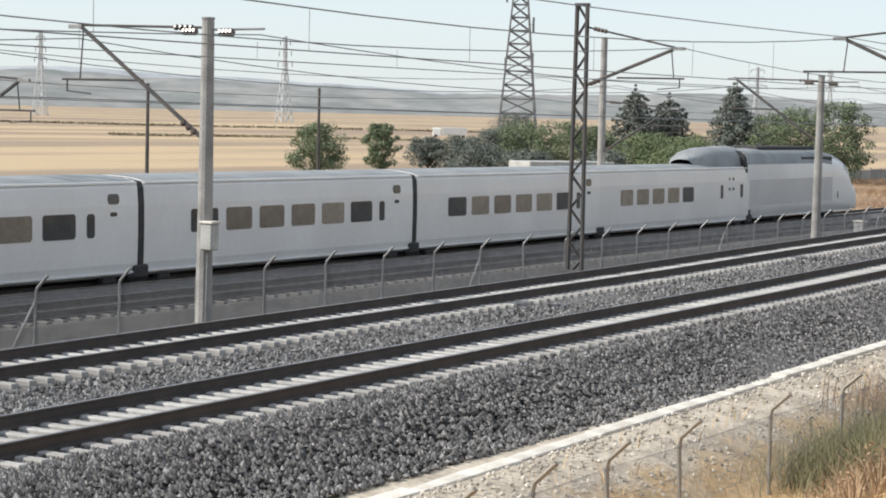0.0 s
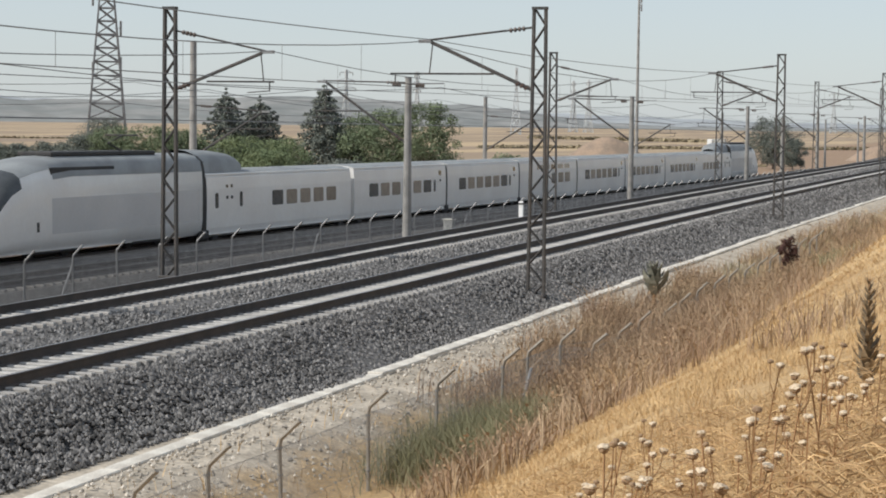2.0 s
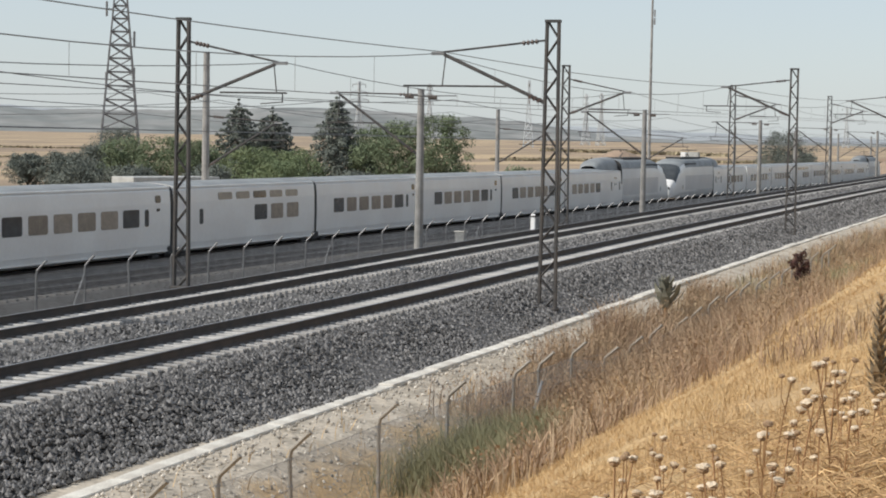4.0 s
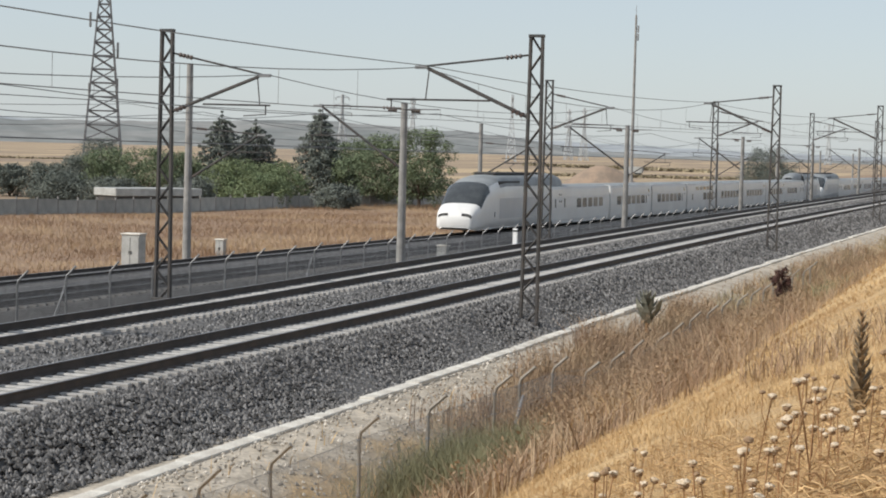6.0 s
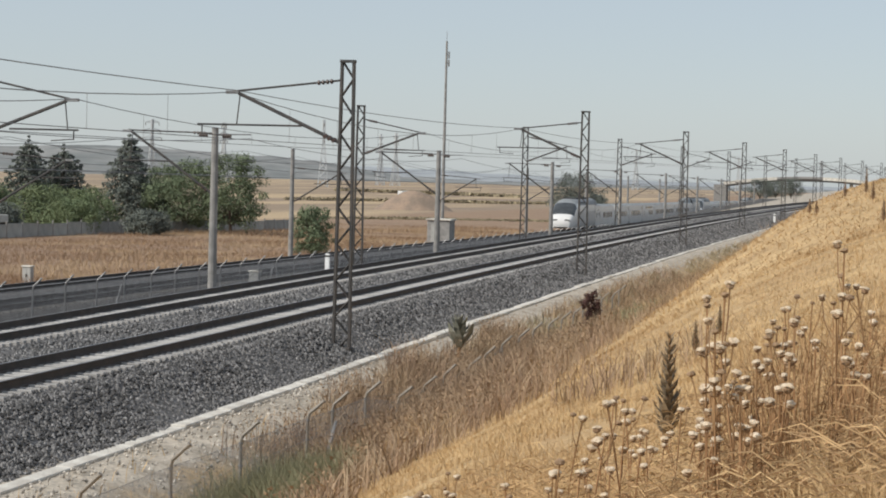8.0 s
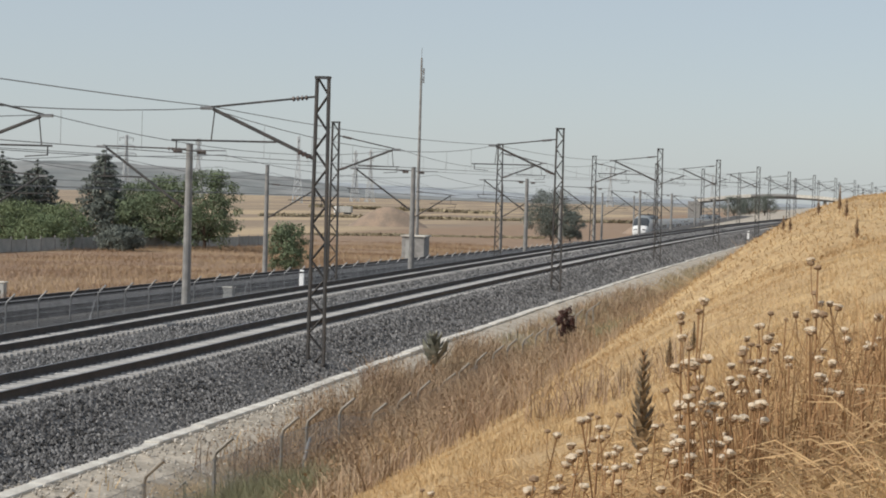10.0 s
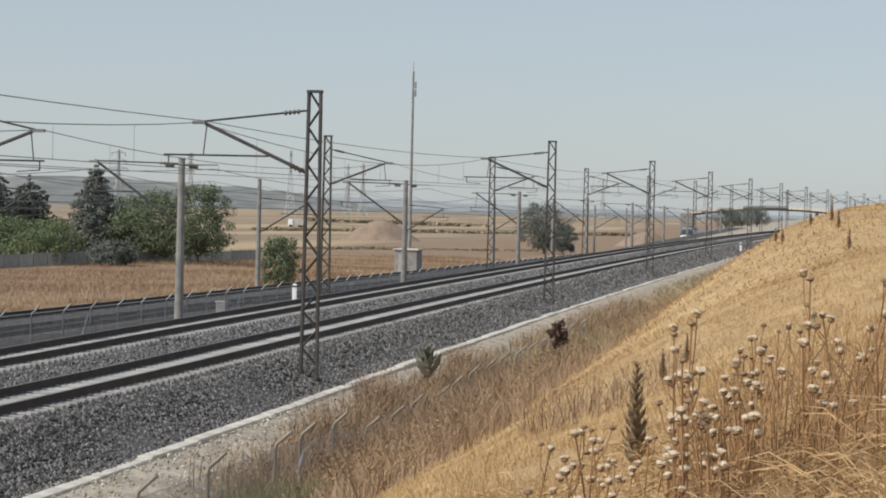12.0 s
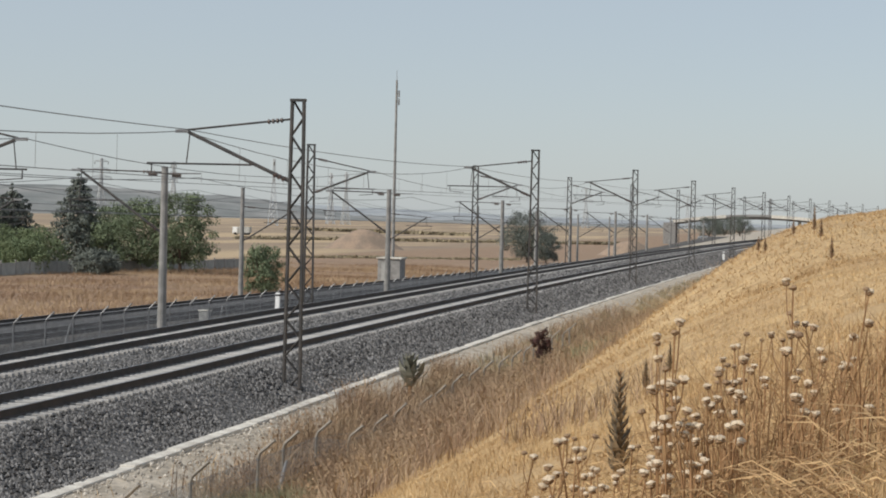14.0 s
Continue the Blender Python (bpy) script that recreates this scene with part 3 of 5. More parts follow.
def panel(bm, side, y0, y1, z0, z1, out=0.012):
    """A thin pane on the body side, following its tumblehome."""
    def xs(z):
        return float(np.interp(z, [p[1] for p in BODY[:10]], [-p[0] for p in BODY[:10]]))
    w, h = y1 - y0, z1 - z0
    c = min(0.07, w * 0.3, h * 0.3)
    ring = [(y0 + c, z0), (y1 - c, z0), (y1, z0 + c), (y1, z1 - c), (y1 - c, z1), (y0 + c, z1), (y0, z1 - c), (y0, z0 + c)]
    a = [bm.verts.new((side * (xs(z) + out), y, z)) for y, z in ring]
    b = [bm.verts.new((side * (xs(z) - 0.03), y, z)) for y, z in ring]
    face = bm.faces.new(a if side > 0 else a[::-1])
    for i in range(8):
        j = (i + 1) % 8
        bm.faces.new((a[i], b[i], b[j], a[j]) if side > 0 else (a[j], b[j], b[i], a[i]))
    return face


def coach(kind, length, label):
    """A low single-axle articulated coach; local y runs forwards, z = 0 at the rail top."""
    ob = empty("train_coach")
    h = length / 2 - 0.16
    v, f = sweep(BODY, [(y, 0, 0) for y in (-h, -h + 0.02, -0.02, 0, h - 0.02, h)])
    v, f = capped(v, f, len(BODY), 6)
    raw("body", v, f, M_WHITE, ob, smooth=False)
    # grey roof skin over the white gutter
    rs = [(x * 0.985, z + 0.012) for x, z in BODY[6:-6]]
    v, f = sweep(rs, [(y, 0, 0) for y in (-h + 0.1, h - 0.1)])
    raw("roof_skin", v, f, M_ROOF, ob, "dull grey roof")
    for s in (-1, 1):
        bm = bmesh.new()
        box(bm, (s * 1.37, 0, 2.9), (0.06, 2 * h - 0.05, 0.05))
        part("gutter", bm, M_WHITE, ob)
        bm = bmesh.new()
        box(bm, (s * 1.4, 0, 0.3), (0.1, 2 * h - 0.3, 0.05))
        part("skirt_rail", bm, M_WHITE, ob)
    rows = []
    if kind == "standard":
        rows = [(-h + 2.9 + i * 1.78, 1.36, 1.36, 2.07, True) for i in range(6)]
        rows += [(h - 2.1, 0.34, 1.36, 2.05, False), (h - 1.1, 0.5, 2.3, 2.6, False), (h - 1.1, 0.3, 1.95, 2.07, False)]
    elif kind == "cafe":
        rows = [(1.2 + i * 1.85, 1.4, 1.3, 2.0, True) for i in range(3)] + [(-2.6 + i * 1.85, 1.45, 2.3, 2.62, True) for i in range(5)]
        rows += [(-h + 2.6, 0.36, 1.3, 1.95, False)]
    else:
        rows = [(-h + 2.8 + i * 1.72, 1.3, 1.36, 2.06, True) for i in range(5)]
        rows += [(h - 3.6, 0.3, 1.42, 2.1, False), (h - 1.0, 0.34, 1.42, 2.1, False), (h - 2.6, 0.24, 2.3, 2.45, False), (h - 2.1, 0.24, 2.3, 2.45, False), (h - 2.6, 0.24, 1.8, 1.95, False), (h - 2.1, 0.24, 1.8, 1.95, False)]
    for s in (-1, 1):
        for i, (y, w, z0, z1, blind) in enumerate(rows):
            bm = bmesh.new()
            panel(bm, s, y - w / 2, y + w / 2, z0, z1)
            dark = not blind or (i * 7 + int(length * 3)) % 5 == 1
            part("window", bm, M_GLASS if dark else M_BLIND, ob)
    bm = bmesh.new()
    gs = [(x * 0.985, 0.5 + (z - 0.5) * 0.99) for x, z in BODY]
    v, f = sweep(gs, [(h - 0.05, 0, 0), (h + 0.37, 0, 0)])
    v, f = capped(v, f, len(gs), 2)
    raw("gangway_bellows", v, f, M_DARK, ob, "black rubber gangway bellows")
    for s in (-1, 1):
        bm = bmesh.new()
        tube(bm, (s * 0.68, h + 0.16, 0.42), (s * 0.82, h + 0.16, 0.42), 0.42, 20)
        box(bm, (s * 1.33, h + 0.16, 0.3), (0.3, 0.95, 0.62), 0.16)
        part("wheel", bm, M_DARK, ob, "dark steel wheel and axle box")
        bm = bmesh.new()
        box(bm, (s * 1.25, h - 1.1, 0.08), (0.25, 0.6, 0.2), 0.05)
        part("underframe_gear", bm, M_DARK, ob)
        bm = bmesh.new()
        box(bm, (s * 1.25, -h + 1.1, 0.08), (0.25, 0.6, 0.2), 0.05)
        part("underframe_gear", bm, M_DARK, ob)
    if kind == "end":
        k = 9
        st = []
        for y, hh, w in ((h - 5.4, 0.03, 0.6), (h - 5.1, 0.28, 0.8), (h - 4.4, 0.5, 0.95), (h - 3.2, 0.62, 1.05), (h - 1.5, 0.68, 1.12), (h + 0.1, 0.7, 1.16)):
            st += [(w * math.cos(math.pi * i / (k - 1)), y, 3.0 + (0.3 + hh) * math.sin(math.pi * i / (k - 1)) ** 0.7 if 0 < i < k - 1 else 2.95) for i in range(k)]
        fs = [(i * k + j, (i + 1) * k + j, (i + 1) * k + j + 1, i * k + j + 1) for i in range(5) for j in range(k - 1)]
        raw("roof_fairing", st, fs, M_ROOF, ob, "raised grey roof fairing", smooth=True)
    tagged(ob, label, "train coach", "coaches of the train")
    return ob


def power_car():
    """The streamlined end car: its nose points to -y, local origin at mid length."""
    ob = empty("power_car")
    length = 18.1
    n0 = -length / 2
    stations = [(0.0, 0.98, 0.45, 1.06), (0.05, 1.08, 0.4, 1.2), (0.12, 1.17, 0.36, 1.37), (0.32, 1.29, 0.31, 1.62), (0.75, 1.38, 0.28, 1.82), (1.25, 1.42, 0.28, 2.0), (1.8, 1.44, 0.28, 2.58), (2.35, 1.45, 0.28, 3.06), (3.0, 1.46, 0.28, 3.36),
                (4.0, 1.46, 0.28, 3.58), (5.2, 1.47, 0.28, 3.74), (6.6, 1.47, 0.28, 3.86), (length - 0.12, 1.47, 0.28, 3.86)]
    half = [(-0.82, 0.0), (-0.96, 0.06), (-1.0, 0.18), (-1.0, 0.4), (-0.995, 0.6), (-0.97, 0.78), (-0.9, 0.9), (-0.72, 0.962), (-0.4, 0.992), (0.0, 1.0)]
    ring = half + [(-x, z) for x, z in reversed(half[:-1])]
    k = len(ring)

    def at(i, j, out=0.0):
        y, w, b, t = stations[i]
        x, z = ring[j]
        return Vector((x * (w + out), n0 + y - (out if i < 8 else 0), b + z * (t - b + out)))
    v = [at(i, j) for i in range(len(stations)) for j in range(k)]
    f = [(i * k + j, i * k + j + 1, (i + 1) * k + j + 1, (i + 1) * k + j) for i in range(len(stations) - 1) for j in range(k - 1)]
    f += [((i + 1) * k, i * k, i * k + k - 1, (i + 1) * k + k - 1) for i in range(len(stations) - 1)]
    v, f = capped(v, f, k, len(stations))
    raw("body", v, f, M_WHITE, ob, smooth=True)

    def patch(name, i0, i1, j0, j1, material, label, out):
        js = list(range(j0, j1 + 1))
        vv = [at(i, j, out) for i in range(i0, i1 + 1) for j in js]
        q = len(js)
        ff = [(i * q + j, i * q + j + 1, (i + 1) * q + j + 1, (i + 1) * q + j) for i in range(i1 - i0) for j in range(q - 1)]
        return raw(name, vv, ff, material, ob, label, True)
    patch("windscreen", 5, 8, 5, k - 6, M_GLASS, "dark wraparound windscreen", 0.012)
    patch("cab_roof", 8, 10, 6, k - 7, M_ROOF, "grey cab roof", 0.01)
    patch("roof_cover", 10, 12, 5, k - 6, M_ROOF, "grey roof cover", 0.008)
    for s in (-1, 1):
        bm = bmesh.new()
        box(bm, (s * 1.452, n0 + 11.4, 1.62), (0.04, 12.6, 1.35), 0.01)
        part("side_band", bm, M_GREYBAND, ob, "grey painted side band")
        bm = bmesh.new()
        box(bm, (s * 1.3, n0 + 7.6, 3.24), (0.16, 5.0, 0.38), 0.03)
        part("air_intake", bm, M_DARK, ob, "black intake grille")
        patch("headlight", 1, 2, 5 if s < 0 else k - 9, 8 if s < 0 else k - 6, M_DARK, "dark headlight strip", 0.012)
        for y in (n0 + 4.6, n0 + 7.2, n0 + 12.4, n0 + 15.0):
            bm = bmesh.new()
            tube(bm, (s * 0.68, y, 0.46), (s * 0.82, y, 0.46), 0.46, 18)
            part("wheel", bm, M_DARK, ob)
        for y in (n0 + 5.9, n0 + 13.7):
            bm = bmesh.new()
            box(bm, (s * 1.1, y, 0.36), (0.3, 3.6, 0.3), 0.05)
            part("bogie_frame", bm, M_DARK, ob)
        bm = bmesh.new()
        box(bm, (s * 1.44, n0 + 4.1, 1.25), (0.05, 0.22, 0.4), 0.02)
        part("door_handle_recess", bm, M_GLASS, ob)
    bm = bmesh.new()
    box(bm, (0, n0 + 10.6, 3.9), (1.5, 8.6, 0.18), 0.05)
    part("roof_equipment", bm, M_DARK, ob, "dark roof equipment well")
    bm = bmesh.new()
    v, f = polytube([(0, n0 + 13.4, 3.95), (0.05, n0 + 12.0, 4.3), (0, n0 + 13.3, 4.6)], 0.05, 5)
    raw("pantograph_arm", v, f, M_STEEL, ob, "folded steel pantograph arm")
    bm = bmesh.new()
    tube(bm, (-0.75, n0 + 13.3, 4.62), (0.75, n0 + 13.3, 4.62), 0.04, 5)
    part("pantograph_bow", bm, M_STEEL, ob)
    gs = [(x * 0.985 * 1.47, 0.3 + z * 3.56) for x, z in ring]
    v, f = sweep(gs, [(length / 2 - 0.15, 0, 0), (length / 2 + 0.2, 0, 0)])
    v, f = capped(v, f, k, 2)
    raw("gangway_bellows", v, f, M_DARK, ob, "black rubber gangway bellows")
    tagged(ob, "white streamlined power car with a dark windscreen", "train power car", "power cars of the train")
    return ob


SPEED = 56.2
# middle of each vehicle along the train, the set's rear nose at 0; front power car faces the other way
OFFSETS = [("tail", 9.15), ("end_r", 27.3), ("standard", 44.2), ("standard", 59.75), ("cafe", 75.3), ("standard", 90.85), ("standard", 106.4), ("standard", 121.95), ("end", 138.25), ("head", 155.8)]


def train():
    made = {"tail": power_car(), "standard": coach("standard", PITCH, "white articulated coach with six square windows"),
            "cafe": coach("cafe", PITCH, "white buffet coach with a second row of small windows"), "end": coach("end", 17.8, "white end coach with a raised roof fairing")}
    used = set()
    cars = []
    for first in (-54.3, -220.2):
        for kind, s in OFFSETS:
            base = {"head": "tail", "end_r": "end"}.get(kind, kind)
            turned = kind in ("head", "end_r")
            ob = made[base] if base not in used else copy_thing(made[base], Matrix())
            used.add(base)
            cars.append((ob, first + s, turned))
    return cars


def car_pose(s, t, turned):
    y = s + travelled(t)
    x = HS_FAR + bend_far(y)
    turn = -math.degrees(math.atan((bend_far(y + 4) - bend_far(y - 4)) / 8))
    tilt = math.degrees(math.atan((fall(y + 4) - fall(y - 4)) / 8))
    if turned:
        return pose(x, y, HS_RAIL + fall(y), -tilt, 0, turn + 180)
    return pose(x, y, HS_RAIL + fall(y), tilt, 0, turn)


def travelled(t):
    return SPEED * t


TRAIN = train()



# ---- fences ----
def fence_post(height, lean, material):
    """A steel tube whose top is cranked outwards."""
    ob = empty("fence_post")
    v, f = polytube([(0, 0, 0), (0, 0, height * 0.8), (0.03 * lean, 0, height * 0.86), (0.32 * lean, 0, height + 0.02)], 0.035, 7)
    raw("tube", v, f, material, ob)
    bm = bmesh.new()
    tube(bm, (0.31 * lean, 0, height + 0.005), (0.335 * lean, 0, height + 0.035), 0.04, 7)
    part("end_cap", bm, material, ob)
    for z in (0.25, 0.55, 0.78):
        bm = bmesh.new()
        tube(bm, (0, 0, z * height - 0.015), (0, 0, z * height + 0.015), 0.045, 7)
        part("wire_clip", bm, M_GALV, ob)
    return ob


def wire_net(name, label, feet, height, cell, r):
    """Chain link between posts: two families of slanting wires, woven side by side."""
    ys = np.array([p[1] for p in feet])
    y0, y1 = ys[0], ys[-1]
    vs, fs = [], []
    for lean in (-1, 1):
        for y in np.arange(y0 - height, y1 + height, cell):
            if lean > 0:
                fa, fb = max(0.0, (y0 - y) / height), min(1.0, (y1 - y) / height)
            else:
                fa, fb = max(0.0, (y - y1) / height), min(1.0, (y - y0) / height)
            if fb - fa < 0.02:
                continue
            k = len(vs)
            for f in (fa, fb):
                q = y + lean * height * f
                x = float(np.interp(q, ys, [p[0] for p in feet]))
                z = float(np.interp(q, ys, [p[2] for p in feet])) + 0.05 + height * f
                for g in (0, 2.09, 4.19):
                    vs.append((x + lean * r + r * math.cos(g), q, z + r * 1.2 * math.sin(g)))
            fs += [(k + i, k + (i + 1) % 3, k + 3 + (i + 1) % 3, k + 3 + i) for i in range(3)]
    tagged(raw(name, vs, fs, M_GALV), label, "wire netting", kind="stuff")


def fences():
    a = fence_post(2.0, 1, M_GALV)
    tagged(a, "cranked galvanised steel fence post beside the far line", "fence post", "far line fence posts")
    ys = [29.5 + 2.93 * k for k in range(64)]
    for i, y in enumerate(ys):
        m = pose(-29.3 + bend_far(y), y, -1.4 + 0.97 * fall(y), random.uniform(-1.5, 1.5), random.uniform(-1.5, 1.5))
        if i:
            copy_thing(a, m)
        else:
            a.matrix_basis = m
    for k in (1, 8, 15, 22, 30, 38):
        y = ys[k]
        bm = bmesh.new()
        tube(bm, (-29.3, y, 0.0 + 0.9 * fall(y)), (-29.3, y - 1.0, -1.4 + 0.9 * fall(y)), 0.03, 6)
        tagged(part("fence_brace", bm, M_GALV), "slanting galvanised steel fence brace", "fence brace", "fence braces")
    for z in (0.45, 1.0, 1.55):
        wire("fence_wire", "thin steel fence wire between cranked posts", [(-29.27 + bend_far(y), y, -1.38 + z + 0.9 * fall(y)) for y in ys[::6]], 0.02, 0.008, 3)
    wire_net("line_netting", "grey chain link netting along the far line", [(-29.26 + bend_far(y), y, -1.4 + 0.97 * fall(y)) for y in ys], 1.6, 0.05, 0.0026)
    b = fence_post(1.75, 1, M_POST)
    tagged(b, "cranked dull steel fence post in dry weeds", "fence post", "slope fence posts")
    yy = [19.3, 21.4, 23.6, 26.1, 29.8, 33.4, 37.7, 39.7, 42.4] + [45.4 + 2.85 * k for k in range(16)]

    def foot(y):
        return lerp([(20, -1.77), (30, -1.88), (42.5, -2.1), (45, -2.5), (56, -2.5), (60, -2.35), (68, -2.3), (95, -2.1)], y)
    for i, y in enumerate(yy):
        m = pose(-10.95 + 0.006 * max(y - 60, 0), y, foot(y), random.uniform(-2, 2), random.uniform(-2, 3), random.uniform(-8, 8))
        if i:
            copy_thing(b, m)
        else:
            b.matrix_basis = m
    bm = bmesh.new()
    tube(bm, (-10.85, 39.6, -0.9), (-10.85, 38.3, -2.1), 0.035, 6)
    tagged(part("fence_brace", bm, M_GALV), "slanting pale steel fence brace in weeds", "fence brace", "fence braces")
    for z in (0.5, 0.95, 1.4):
        wire("fence_wire", "thin rusty fence wire along the slope", [(-10.95 + 0.006 * max(y - 60, 0), y, foot(y) + z) for y in yy[::2]], 0.03, 0.004, 3)
    wire_net("slope_netting", "thin wire netting between the slope fence posts", [(-10.93, y, foot(y)) for y in yy if y < 60], 1.35, 0.06, 0.0016)


fences()


# ---- leaves, trees and bushes ----
def leaf_cloud(rng, centres, radii, per, size, squash=0.75):
    """Many small leaf clumps thrown about given centres."""
    c = np.repeat(np.array(centres, float), per, 0)
    r = np.repeat(np.array(radii, float), per)[:, None]
    n = len(c)
    d = rng.normal(size=(n, 3))
    d /= np.linalg.norm(d, axis=1)[:, None]
    p = c + d * r * (0.55 + 0.5 * rng.random((n, 1))) * np.array((1, 1, squash))
    face = d + np.array((0, 0, 0.35)) + 0.55 * rng.normal(size=(n, 3))
    u = np.cross(face, rng.normal(size=(n, 3)))
    u /= np.linalg.norm(u, axis=1)[:, None]
    w = np.cross(face, u)
    w /= np.linalg.norm(w, axis=1)[:, None]
    s = size * (0.6 + 0.8 * rng.random((n, 1)))
    quad = np.stack([p + u * s, p + w * s * 0.6, p - u * s, p - w * s * 0.6], 1).reshape(-1, 3)
    return quad, np.arange(4 * n).reshape(-1, 4)


def broadleaf(name, label, seed, height, width, material, trunk=True, dense=1.0):
    rng = np.random.default_rng(seed)
    ob = empty(name)
    bm = bmesh.new()
    base = height * (0.13 if trunk else 0.06)
    tube(bm, (0, 0, -0.3), (0, 0, base), width * 0.03, 8, width * 0.022)
    tips = []
    for i in range(9):
        a = 2.4 * i + rng.random()
        q = Vector((math.cos(a) * width * 0.3 * rng.uniform(0.6, 1), math.sin(a) * width * 0.3 * rng.uniform(0.6, 1), base + (height - base) * rng.uniform(0.3, 0.75)))
        tube(bm, (0, 0, base * 0.8), q, width * 0.014, 5, width * 0.005)
        tips.append(q)
    part("trunk", bm, M_BARK, ob)
    cs, rs = [], []
    for q in tips:
        cs.append(tuple(q)), rs.append(width * rng.uniform(0.13, 0.2))
    for i in range(110):
        a, f = rng.random() * 6.28, rng.random() ** 0.6
        h = rng.random()
        rr = width * 0.5 * f * (0.55 + 0.75 * math.sin(math.pi * min(1, 0.12 + h * 0.85)))* 0.8
        cs.append((math.cos(a) * rr, math.sin(a) * rr, base * 0.6 + (height - base * 0.6) * (0.06 + 0.88 * h)))
        rs.append(width * rng.uniform(0.08, 0.15))
    v, f = leaf_cloud(rng, cs, rs, int(105 * dense), max(0.08, height * 0.0125))
    raw("crown", v, f, material, ob)
    return tagged(ob, label, "tree" if trunk else "bush")


def conifer(name, label, seed, height, width, blunt=0.58):
    rng = np.random.default_rng(seed)
    ob = empty(name)
    bm = bmesh.new()
    tube(bm, (0, 0, -0.3), (0, 0, height * 0.97), width * 0.04, 8, 0.02)
    for i in range(40):
        f = (i + 1) / 42
        a = i * 2.4
        r = width * 0.5 * (1 - f) ** 0.8
        tube(bm, (0, 0, height * f), (math.cos(a) * r, math.sin(a) * r, height * f - r * 0.25), 0.035, 4, 0.01)
    part("trunk", bm, M_BARK, ob)
    cs, rs = [], []
    tiers = 15
    for i in range(tiers):
        f = i / tiers
        arms = int(13 - 8 * f)
        for j in range(arms):
            a = 6.283 * (j + rng.random() * 0.7) / arms + i
            reach = width * 0.5 * (1 - f) ** blunt * rng.uniform(0.72, 1.12)
            for g in (0.3, 0.55, 0.8, 1.0):
                cs.append((math.cos(a) * reach * g, math.sin(a) * reach * g, height * (0.06 + 0.9 * f) + rng.normal() * 0.12 - 0.28 * reach * g * g + 0.15))
                rs.append(width * (0.035 + 0.05 * (1 - f)) * (1.15 - 0.4 * g))
    cs += [(0, 0, height * (0.93 + 0.05 * j)) for j in range(3)]
    rs += [0.28, 0.2, 0.12]
    v, f = leaf_cloud(rng, cs, rs, 26, 0.13, 0.7)
    raw("crown", v, f, M_NEEDLE, ob)
    return tagged(ob, label, "tree")


def at_bearing(bearing, dist):
    b = radians(bearing)
    return dist * math.sin(b), dist * math.cos(b)


def set_down(ob, x, y, dz=0.0, turn=0.0):
    ob.matrix_basis = pose(x, y, ground_z(x, y) + dz, 0, 0, turn)
    return ob


